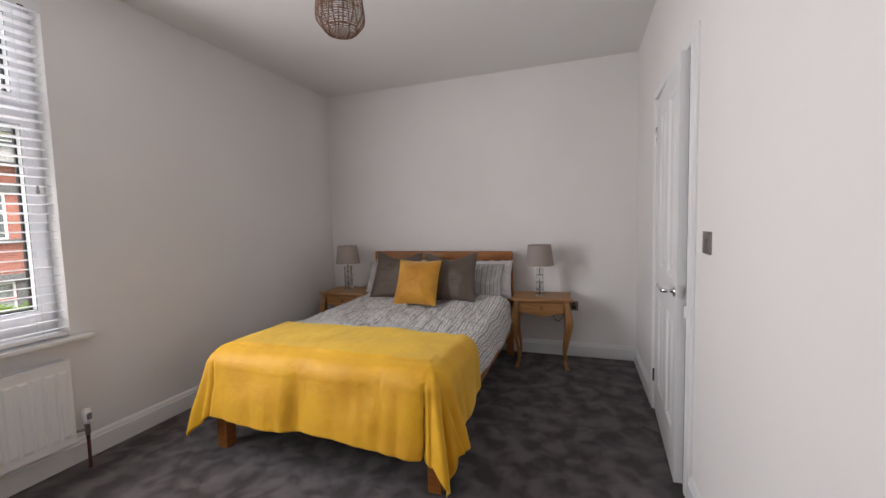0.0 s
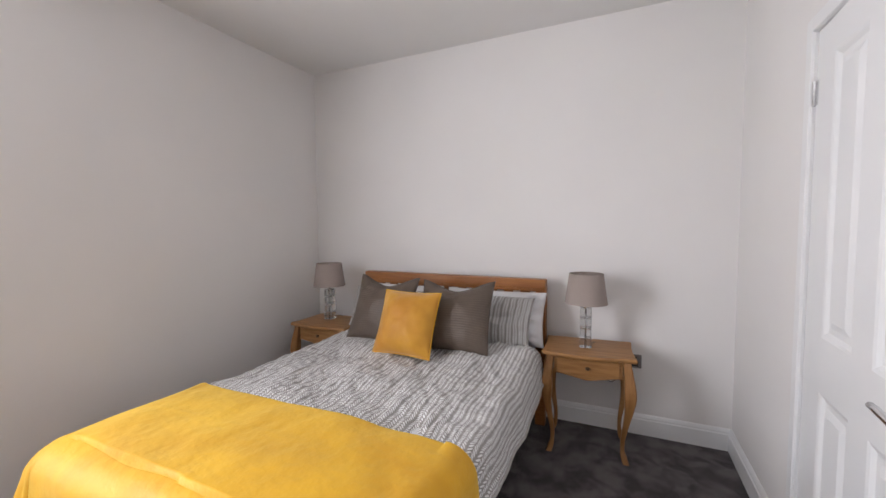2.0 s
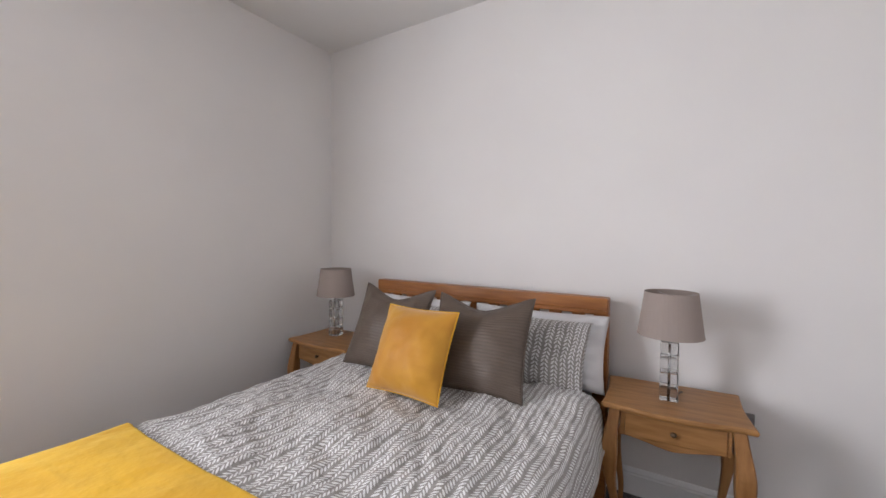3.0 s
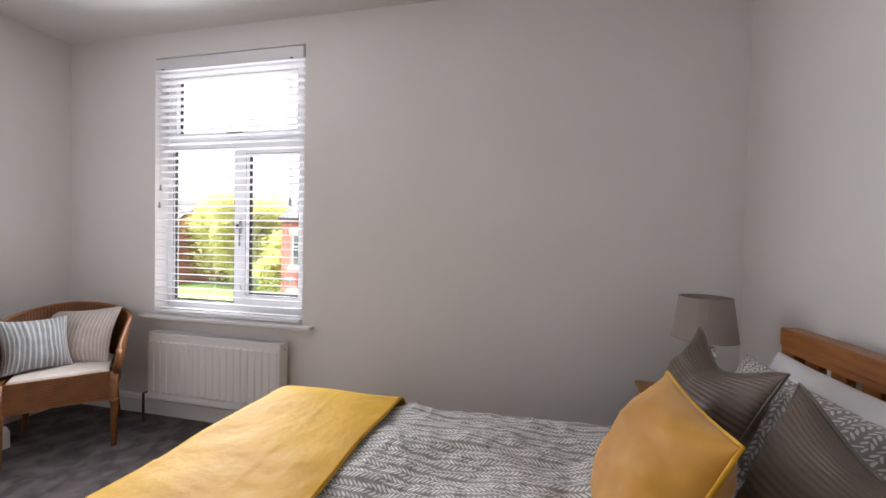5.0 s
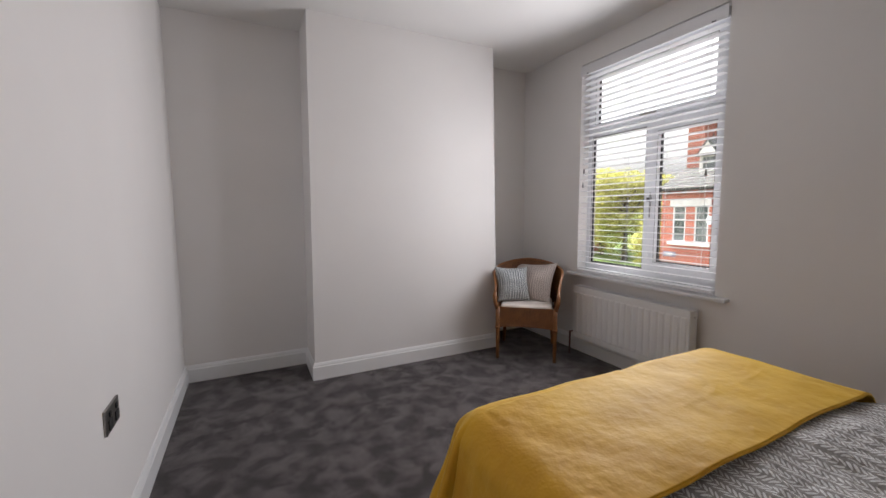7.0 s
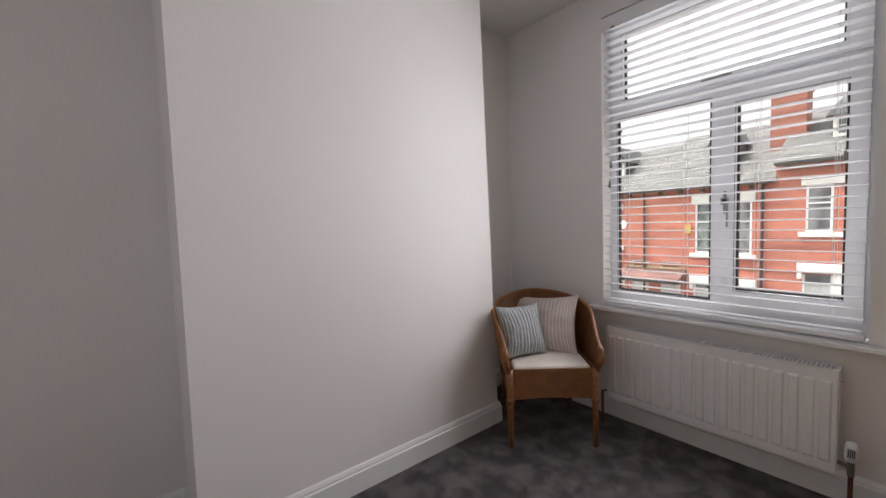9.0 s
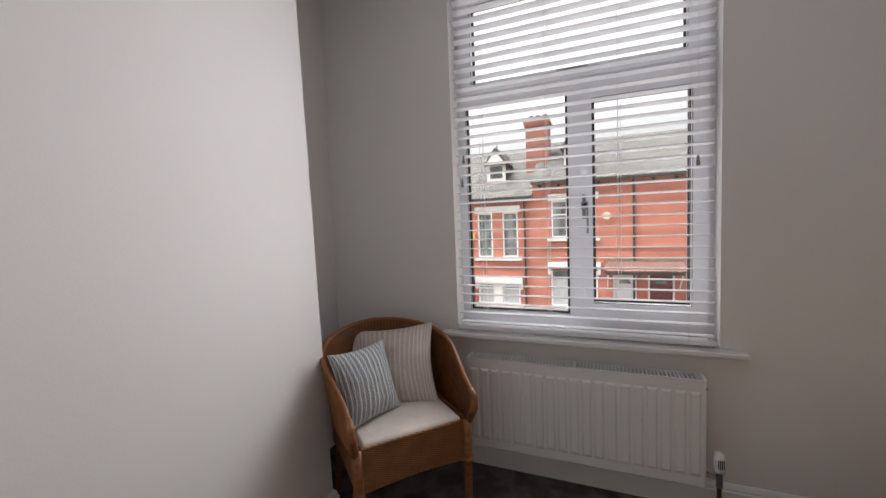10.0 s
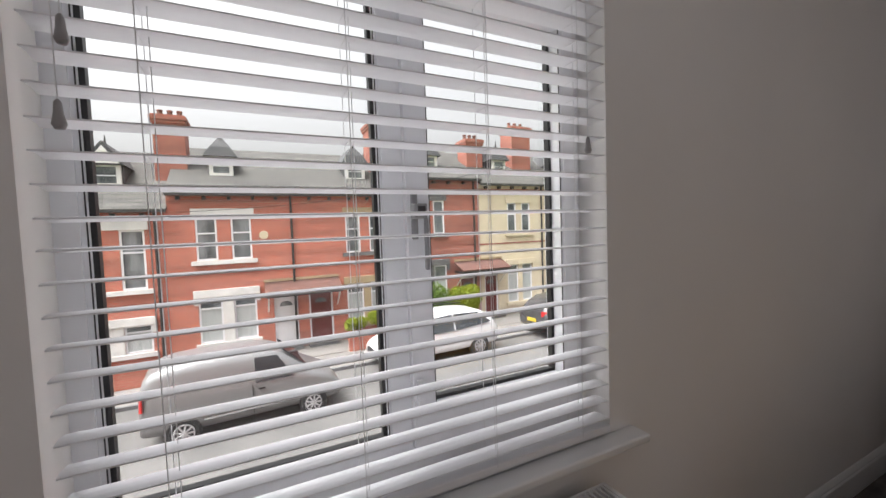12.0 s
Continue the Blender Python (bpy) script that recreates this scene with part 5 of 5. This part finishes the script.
    for ya, yb, dm in doors:
        bm = bmesh.new()
        holed(bm, x - 0.16, x - 0.05, ya, yb, G + 0.12, G + 2.45, [(ya + 0.07, yb - 0.07, G + 0.14, G + 2.10), (ya + 0.07, yb - 0.07, G + 2.16, G + 2.38)])
        made.append(part("door_frame", bm, M_upvc, h))
        bm = bmesh.new()
        box(bm, x - 0.14, ya + 0.07, G + 0.14, x - 0.10, yb - 0.07, G + 2.10)
        for k in range(2):
            for q in range(2):
                ym = (ya + yb) / 2 + (q - 0.5) * 0.34
                box(bm, x - 0.10, ym - 0.11, G + 0.35 + k * 0.65, x - 0.085, ym + 0.11, G + 0.85 + k * 0.65, 0.006, 1)
        dd = part("door", bm, dm, h)
        made.append(dd)
        bm = bmesh.new()
        ym = (ya + yb) / 2
        prism(bm, [(ym + 0.24 * math.cos(a * math.pi / 10), G + 1.72 + 0.20 * math.sin(a * math.pi / 10)) for a in range(11)], "x", x - 0.099, x - 0.09)
        part("fanlight", bm, M_farglass, dd)
        made.append(boxes("step", [(x, ya - 0.1, G, x + 0.45, yb + 0.1, G + 0.13)], M_grey_stone, h))
    if band:
        made.append(boxes("brick_band", [(x + 0.001, y0, z, x + 0.02, y1, z + 0.075) for z in (eave - 0.32, (pairs[0][2] - 0.55) if pairs else -0.3, -1.05 if pairs else -1.0)], M_brick_d, h))
    before = set(h.children)
    for a in dorm:
        dormer(h, *a)
    for a in stacks:
        chimney(h, *a)
    for o in h.children:
        o.matrix_parent_inverse = inv
    return h


DW, DM = M_carwhite, M_reddoor
house("end terrace red brick house with white window surrounds and slate roof", -9.49, -5.75, 2.28, 4.55, M_brick,
      [(-9.02, -7.1, -0.26, 1.46, -1.42)], [(-6.75, -5.95, DW)], dorm=[(-8.05, 2.95, -17.2, 0.86, 1.0, None, True)], stacks=[(-18.2, -9.0, 2.5, 5.9, 0.5, 0.8)])
house("red brick terraced house with shared tiled door canopy and slate roof", -5.75, -1.50, 2.30, 4.85, M_brick,
      [(-4.20, -2.06, -0.44, 1.62, -1.40)], [(-5.45, -4.62, DW)], dorm=[(-3.40, 3.02, -17.1, 0.92, 1.05, None, True)])
house("taller red brick terraced house with white stone surrounds", -1.50, 2.95, 2.88, 5.15, M_brick,
      [(-0.80, 1.27, 0.42, 2.03, -0.66)], [(1.80, 2.70, DW)], dorm=[(0.22, 3.50, -17.15, 0.84, 1.02)], stacks=[(-18.2, -1.50, 3.0, 6.05, 0.55, 1.05)])
house("red brick terraced house with sandstone lintels and dark sills", 2.95, 6.92, 2.88, 5.15, M_brick,
      [(4.62, 6.50, 0.42, 2.03, -0.62)], [(3.12, 4.08, DM)], lint=M_sand, sill_m=M_grey_stone, dorm=[(5.55, 3.45, -17.15, 0.9, 1.0)], stacks=[(-18.3, 7.0, 3.4, 6.5, 0.55, 1.1)])
house("taller dark red brick terraced house with grey stone lintels", 6.92, 11.38, 3.65, 5.75, M_brick_d,
      [(7.80, 9.55, 1.05, 2.62, -0.15)], [(10.2, 11.05, DM)], lint=M_grey_stone, dorm=[(8.95, 4.05, -17.1, 1.5, 0.95)], stacks=[(-18.3, 12.3, 3.8, 6.1, 0.5, 1.0)])
house("cream rendered terraced house with small white windows", 11.38, 15.6, 3.45, 5.6, M_render,
      [(12.95, 14.65, 0.95, 2.50, -0.42)], [(11.6, 12.4, DM)], lint=M_render, dorm=[(13.4, 3.95, -17.1, 0.85, 1.0)], stacks=[(-18.3, 15.4, 3.8, 7.0, 0.55, 1.3)])
for k, y in enumerate((15.6, 19.8, 24.0, 28.2, 32.4, 36.6)):
    house("red brick terraced house further along the street", y, y + 4.2, 3.45, 5.6, M_brick, [(y + 1.6, y + 3.5, 0.95, 2.5, -0.42)], [(y + 0.3, y + 1.1, DW)],
          stacks=[(-18.3, y + 4.1, 3.8, 6.6, 0.5, 1.0)] if k % 2 else (), dorm=[(y + 2.3, 3.95, -17.1, 0.85, 1.0)])
house("red brick house beyond the trees at the street corner", -37.0, -29.6, 1.6, 4.2, M_brick_d, [(-33.5, -31.4, -1.2, 0.4, -1.9)], x=-27.0)

# canopies over the doors
def canopy(y0, y1, z, label):
    c = thing("door_canopy", (F, (y0 + y1) / 2, z), label, "canopy", "door canopies")
    w = (y1 - y0) / 2
    bm = bmesh.new()
    prism(bm, [(0.0, 0.42), (0.0, 0.34), (0.85, 0.0), (0.90, 0.06)], "y", -w, w)
    part("canopy_roof", bm, M_tile, c)
    boxes("fascia", [(0.80, -w, -0.10, 0.86, w, 0.0), (0.0, -w, -0.10, 0.80, -w + 0.05, 0.0), (0.0, w - 0.05, -0.10, 0.80, w, 0.0)], M_gutter, c)
    boxes("flashing", [(0.0, -w - 0.02, 0.43, 0.06, w + 0.02, 0.52)], M_sand, c)
    for y in (-w + 0.1, w - 0.1):
        bm = bmesh.new()
        tube(bm, [(0.02, y, -0.75), (0.75, y, -0.08)], 0.03, 6)
        part("bracket", bm, M_stone, c)


canopy(1.50, 4.35, -0.98, "dark canopy over a pair of front doors")
canopy(-6.95, -4.42, -1.62, "red tiled canopy over a pair of front doors")
canopy(9.9, 12.6, -0.75, "red tiled canopy over the doors by the cream house")

# plain cream disc on the brick, not a lamp
dish = thing("wall_disc", (F, 1.575, 1.285), "round cream disc fixed on the red brick wall", "wall disc")
bm = bmesh.new()
tube(bm, [(0.01, 0, 0), (0.10, 0, 0), (0.14, 0, 0)], [0.04, 0.17, 0.15], 16)
part("disc", bm, M_render, dish)
dish = thing("satellite_dish", (F, -7.0, 0.80), "small white satellite dish on the red brick wall", "satellite dish")
bm = bmesh.new()
tube(bm, [(0.0, 0, 0), (0.20, 0, 0), (0.27, 0, 0)], [0.02, 0.02, 0.20], 14)
part("dish_bowl", bm, M_upvc, dish)
al = thing("alarm_box", (F, -4.33, 0.55), "yellow burglar alarm box on the red brick wall", "alarm box")
boxes("alarm_cover", [(0, -0.12, -0.17, 0.09, 0.12, 0.17)], M_alarm, al, bev=0.02)
sg = thing("street_sign", (F, -8.98, -0.90), "small blue-grey sign with pale writing on the brick wall", "sign")
boxes("sign_plate", [(0.002, -0.32, -0.12, 0.03, 0.32, 0.12)], M_bluesign, sg, bev=0.005)
boxes("sign_writing", [(0.031, -0.24, 0.02, 0.034, 0.22, 0.06), (0.031, -0.15, -0.07, 0.034, 0.15, -0.03)], M_stone, sg)

# garden walls and planting
for y0, y1 in ((-9.4, -6.9), (-4.9, -1.7), (-1.3, 1.5), (4.3, 6.8), (7.2, 9.6), (12.9, 15.4)):
    gw = thing("garden_wall", (-14.3, (y0 + y1) / 2, G), "low red brick front garden wall with a stone coping", "garden wall", "front garden walls")
    w = (y1 - y0) / 2
    boxes("wall_body", [(-0.11, -w, 0, 0.11, w, 0.62)], M_brick, gw)
    boxes("coping", [(-0.15, -w - 0.03, 0.62, 0.15, w + 0.03, 0.70)], M_sand, gw, bev=0.01)


def bush(x, y, z, rx, ry, rz, m, n, label, nm="bush"):
    t = thing(nm, (x, y, G), label, "bush")
    rng = random.Random(int(abs(y) * 100) + n)
    bm = bmesh.new()
    for k in range(5):
        c = (rng.uniform(-0.4, 0.4) * rx, rng.uniform(-0.6, 0.6) * ry, z - G + rng.uniform(-0.3, 0.3) * rz)
        leaves(bm, rng, n // 5, c, (rx * 0.75, ry * 0.6, rz * rng.uniform(0.6, 0.9)), 0.07)
    part("foliage", bm, m, t, recalc=False, kind="stuff")
    bm = bmesh.new()
    for k in range(4):
        tube(bm, [(0, 0, 0), (rx * 0.3 * math.cos(k * 1.7), ry * 0.4 * math.sin(k * 1.7), z - G)], [0.03, 0.01], 5)
    part("stems", bm, M_bark, t)


bush(-14.85, 4.75, -2.35, 0.35, 0.42, 0.30, M_leafy, 1500, "small bright yellow-green shrub behind the garden wall")
bush(-14.85, 5.75, -2.25, 0.40, 0.50, 0.34, M_leafy, 1800, "small bright yellow-green shrub beside another")
bush(-14.95, 7.9, -2.05, 0.60, 1.30, 1.05, M_leafg, 9000, "large rounded green hedge bush in a front garden", "hedge")
bush(-14.95, 9.8, -2.0, 0.55, 1.0, 0.8, M_leafy, 5000, "yellow-green bush in a front garden", "hedge")
bush(-14.9, -1.0, -2.75, 0.3, 0.6, 0.2, M_leafy, 900, "low yellow flowering shrub by the garden wall")


def tree(x, y, h, r, m, seed, label, n=9000):
    rng = random.Random(seed)
    t = thing("tree", (x, y, G - 0.12), label, "tree", "trees past the end of the terrace")
    bm = bmesh.new()
    tube(bm, [(0, 0, 0), (0.1, 0.05, h * 0.3), (-0.05, 0.1, h * 0.6), (0.1, 0, h * 0.85)], [0.28, 0.2, 0.12, 0.04], 9)
    part("trunk", bm, M_bark, t, smooth=True)
    bm = bmesh.new()
    tips = []
    for k in range(12):
        a = rng.uniform(0, 6.28)
        z0 = h * rng.uniform(0.25, 0.7)
        rr = r * rng.uniform(0.5, 0.95)
        tip = (rr * math.cos(a), rr * math.sin(a), min(h, z0 + h * rng.uniform(0.12, 0.35)))
        tube(bm, [(0, 0, z0), (tip[0] * 0.5, tip[1] * 0.5, (z0 + tip[2]) / 2 + 0.3), tip], [0.09, 0.05, 0.015], 6)
        tips.append(tip)
    part("limbs", bm, M_bark, t)
    bm = bmesh.new()
    tips.append((0, 0, h * 0.92))
    for tip in tips:
        leaves(bm, rng, n // len(tips), (tip[0] * 0.85, tip[1] * 0.85, tip[2] * 0.92), (r * 0.42, r * 0.42, h * rng.uniform(0.12, 0.2)), 0.16)
        leaves(bm, rng, n // len(tips) // 2, (tip[0] * 0.8, tip[1] * 0.8, tip[2] * 0.55), (r * 0.35, r * 0.35, h * 0.25), 0.16)
    part("crown", bm, m, t, "loose crown of small spring leaves", recalc=False, kind="stuff")


M_spring = mat("spring_leaves", (0.54, 0.52, 0.18), 0.7, color2=(0.46, 0.46, 0.14), scale=1.5)
for m in (M_spring, M_leafy, M_leafg):
    nt = m.node_tree
    thin, both = nt.nodes.new("ShaderNodeBsdfTranslucent"), nt.nodes.new("ShaderNodeMixShader")
    thin.inputs[0].default_value = nt.nodes["Principled BSDF"].inputs["Base Color"].default_value
    both.inputs[0].default_value = 0.45
    nt.links.new(nt.nodes["Principled BSDF"].outputs[0], both.inputs[1])
    nt.links.new(thin.outputs[0], both.inputs[2])
    nt.links.new(both.outputs[0], nt.nodes["Material Output"].inputs[0])
tree(-31.0, -26.5, 9.0, 3.4, M_spring, 1, "tall yellow-green tree in spring leaf")
tree(-29.0, -22.0, 8.6, 3.2, M_spring, 2, "yellow-green tree with hanging branches")
tree(-33.0, -19.0, 7.6, 3.2, M_spring, 3, "rounded yellow-green tree in spring leaf")
tree(-36.0, -30.5, 8.2, 3.0, M_spring, 5, "yellow-green tree behind the others")
tree(-25.0, -15.5, 5.4, 2.4, M_spring, 7, "low yellow-green tree beside the gable wall", 6000)


# ---- vehicles ----
def vehicle(name, label, cat, loc, rz, stations, paint, wheels, r, glass, extra):
    """A vehicle along y, nose at +y. stations: y, floor, belt, roof, half width at belt, half width at roof."""
    t = thing(name, loc, label, cat, rz=rz)
    bm = bmesh.new()
    rings, fine = [], []
    for a, b in zip(stations, stations[1:]):
        fine += [tuple(p + (q - p) * k for p, q in zip(a, b)) for k in ((0, 0.5) if len(stations) > 2 else (0,))]
    fine.append(stations[-1])
    for _ in range(2):
        fine = [fine[0]] + [tuple((p + 2 * q + r) / 4 for p, q, r in zip(*three)) for three in zip(fine, fine[1:], fine[2:])] + [fine[-1]]
    for y, f, b, rf, wb, wr in fine:
        ring = [(-wb * 0.93, f), (-wb, f + (b - f) * 0.35), (-wb * 0.99, b), (-wr, rf - 0.06), (-wr * 0.80, rf), (wr * 0.80, rf), (wr, rf - 0.06), (wb * 0.99, b), (wb, f + (b - f) * 0.35), (wb * 0.93, f)]
        ring = [p for c, d in zip(ring, ring[1:] + ring[:1]) for p in ((c[0] * 0.78 + d[0] * 0.22, c[1] * 0.78 + d[1] * 0.22), (c[0] * 0.22 + d[0] * 0.78, c[1] * 0.22 + d[1] * 0.78))]
        rings.append([bm.verts.new((x, y, z)) for x, z in ring])
    for r0, r1 in zip(rings, rings[1:]):
        for k in range(20):
            bm.faces.new((r0[k], r0[(k + 1) % 20], r1[(k + 1) % 20], r1[k]))
    bm.faces.new(rings[0])
    bm.faces.new(rings[-1][::-1])
    body = part("body", bm, paint, t, smooth=True)
    hwid = max(s[4] for s in stations)
    for poly in glass:
        for s in (-1, 1):
            bm = bmesh.new()
            v = [bm.verts.new((s * x, y, z)) for y, z, x in poly]
            w = [bm.verts.new((s * (x + 0.012), y, z)) for y, z, x in poly]
            bm.faces.new(v)
            bm.faces.new(w[::-1])
            for k in range(len(v)):
                bm.faces.new((v[k], v[(k + 1) % len(v)], w[(k + 1) % len(v)], w[k]))
            part("side_window", bm, M_carglass, body)
    for nm, material, lab, quad in extra:
        bm = bmesh.new()
        v = [bm.verts.new(p) for p in quad]
        bm.faces.new(v)
        ob = part(nm, bm, material, body, lab, recalc=False)
        sol = ob.modifiers.new("thick", "SOLIDIFY")
        sol.thickness, sol.offset = 0.03, 0
    for y in wheels:
        for s in (-1, 1):
            xx = s * (hwid - 0.10)
            bm = bmesh.new()
            tube(bm, [(xx - 0.13 * s, y, r), (xx + 0.085 * s, y, r)], r * 1.14, 20)
            part("wheel_arch", bm, M_black, body)
            bm = bmesh.new()
            tube(bm, [(xx - 0.08, y, r), (xx - 0.06, y, r), (xx + 0.06, y, r), (xx + 0.08, y, r)] if s > 0 else [(xx + 0.08, y, r), (xx + 0.06, y, r), (xx - 0.06, y, r), (xx - 0.08, y, r)], [r * 0.93, r, r, r * 0.93], 24)
            wh = part("wheel", bm, M_rubber, t, "black rubber tyre")
            wh.location.x = s * 0.03
            bm = bmesh.new()
            for k in range(9):
                a = k * 2 * math.pi / 9
                tube(bm, [(xx + 0.095 * s, y, r), (xx + 0.085 * s, y + r * 0.62 * math.cos(a), r + r * 0.62 * math.sin(a))], 0.022, 5)
            tube(bm, [(xx + 0.083 * s, y + r * 0.64 * math.cos(a * 0.3927), r + r * 0.64 * math.sin(a * 0.3927)) for a in range(16)], 0.018, 5, closed=True)
            part("rim", bm, M_rim, wh, "silver wheel rim")
    return t


van_st = [(-2.20, 0.35, 0.9, 1.30, 0.80, 0.70), (-2.12, 0.30, 1.05, 1.80, 0.88, 0.74), (-1.2, 0.28, 1.08, 1.86, 0.90, 0.76), (0.3, 0.28, 1.08, 1.85, 0.90, 0.75),
          (0.75, 0.28, 1.08, 1.76, 0.90, 0.70), (1.40, 0.28, 1.06, 1.20, 0.90, 0.72), (1.85, 0.28, 0.92, 1.02, 0.88, 0.72), (2.12, 0.30, 0.72, 0.84, 0.80, 0.66), (2.22, 0.36, 0.55, 0.62, 0.66, 0.5)]
vehicle("parked_van", "small silver panel van parked in the street", "van", (-10.55, 0.86, G - 0.10), 4.0, van_st, M_silver, (-1.40, 1.42), 0.31,
        [[(0.10, 1.12, 0.885), (0.98, 1.12, 0.885), (0.62, 1.68, 0.745), (0.10, 1.70, 0.76)]],
        [("windscreen", M_carglass, "dark raked windscreen", [(-0.64, 0.80, 1.74), (0.64, 0.80, 1.74), (0.70, 1.36, 1.24), (-0.70, 1.36, 1.24)]),
         ("tail_light", M_redlight, "red tail lamp", [(0.86, -2.13, 0.95), (0.86, -2.13, 1.35), (0.78, -2.16, 1.35), (0.80, -2.18, 0.95)]),
         ("side_moulding", M_chrome, "pale side moulding", [(0.915, -1.0, 0.52), (0.915, 0.95, 0.52), (0.915, 0.95, 0.56), (0.915, -1.0, 0.56)]),
         ("door_seam", M_gutter, "door shut line", [(0.912, 0.02, 0.4), (0.912, 0.035, 0.4), (0.90, 0.035, 1.1), (0.90, 0.02, 1.1)]),
         ("door_handle", M_black, "black door handle", [(0.915, 0.16, 0.96), (0.915, 0.30, 0.96), (0.915, 0.30, 0.99), (0.915, 0.16, 0.99)])])
suv_st = [(-2.32, 0.40, 0.85, 0.98, 0.80, 0.66), (-2.22, 0.32, 0.98, 1.30, 0.90, 0.66), (-1.75, 0.30, 1.02, 1.60, 0.93, 0.66), (-0.8, 0.28, 1.02, 1.68, 0.94, 0.68), (0.15, 0.28, 1.00, 1.66, 0.94, 0.67),
          (0.60, 0.28, 0.99, 1.50, 0.94, 0.66), (1.20, 0.28, 0.97, 1.10, 0.93, 0.70), (1.90, 0.28, 0.88, 1.0, 0.90, 0.72), (2.22, 0.32, 0.74, 0.84, 0.82, 0.66), (2.34, 0.40, 0.60, 0.66, 0.70, 0.5)]
vehicle("parked_car", "white estate car parked half on the pavement", "car", (-12.25, 6.95, G - 0.04), 182.0, suv_st, M_carwhite, (-1.42, 1.42), 0.34,
        [[(-1.95, 1.16, 0.90), (-0.45, 1.04, 0.935), (-0.45, 1.58, 0.72), (-1.45, 1.54, 0.73)], [(-0.38, 1.04, 0.935), (0.95, 1.03, 0.925), (0.35, 1.52, 0.72), (-0.38, 1.58, 0.72)]],
        [("windscreen", M_carglass, "dark raked windscreen", [(-0.6, 0.66, 1.49), (0.6, 0.66, 1.49), (0.68, 1.18, 1.14), (-0.68, 1.18, 1.14)]),
         ("tail_light", M_redlight, "red tail lamp", [(0.93, -1.95, 0.98), (0.93, -1.95, 1.14), (0.84, -2.25, 1.14), (0.84, -2.26, 0.98)]),
         ("roof_rail", M_black, "black roof rail", [(0.62, -1.6, 1.68), (0.66, -1.6, 1.68), (0.66, 0.1, 1.72), (0.62, 0.1, 1.72)]),
         ("sill_trim", M_black, "black sill trim", [(0.945, -1.0, 0.36), (0.945, 1.0, 0.36), (0.945, 1.0, 0.44), (0.945, -1.0, 0.44)]),
         ("grille", M_black, "black front grille", [(-0.45, 2.36, 0.5), (0.45, 2.36, 0.5), (0.45, 2.34, 0.66), (-0.45, 2.34, 0.66)])])
vehicle("parked_car", "dark grey hatchback parked further along the kerb", "car", (-12.4, 13.9, G - 0.04), 2.0, suv_st, M_cardark, (-1.42, 1.42), 0.34,
        [[(-1.95, 1.16, 0.90), (-0.45, 1.04, 0.935), (-0.45, 1.58, 0.72), (-1.45, 1.54, 0.73)], [(-0.38, 1.04, 0.935), (0.95, 1.03, 0.925), (0.35, 1.52, 0.72), (-0.38, 1.58, 0.72)]],
        [("tail_light", M_redlight, "red tail lamp", [(0.92, -2.05, 0.9), (0.92, -2.05, 1.1), (0.60, -2.36, 1.1), (0.60, -2.37, 0.9)]),
         ("number_plate", M_plate, "yellow rear number plate", [(-0.26, -2.36, 0.62), (0.26, -2.36, 0.62), (0.26, -2.36, 0.76), (-0.26, -2.36, 0.76)])])
vehicle("parked_car", "red hatchback parked on the near side of the street", "car", (-6.3, 9.6, G - 0.10), 181.0, suv_st, M_carred, (-1.42, 1.42), 0.34,
        [[(-1.95, 1.16, 0.90), (-0.45, 1.04, 0.935), (-0.45, 1.58, 0.72), (-1.45, 1.54, 0.73)], [(-0.38, 1.04, 0.935), (0.95, 1.03, 0.925), (0.35, 1.52, 0.72), (-0.38, 1.58, 0.72)]],
        [("windscreen", M_carglass, "dark raked windscreen", [(-0.6, 0.66, 1.49), (0.6, 0.66, 1.49), (0.68, 1.18, 1.14), (-0.68, 1.18, 1.14)])])

wire = thing("telephone_wire", (F, -1.2, 2.2), "thin sagging black telephone wire between the houses and the street", "cable")
bm = bmesh.new()
tube(bm, [(0.05 + 4.0 * k / 16, 14.0 * k / 16, 0.0 + 2.2 * k / 16 - 0.55 * math.sin(math.pi * k / 16)) for k in range(17)], 0.012, 4)
part("cable", bm, M_black, wire)
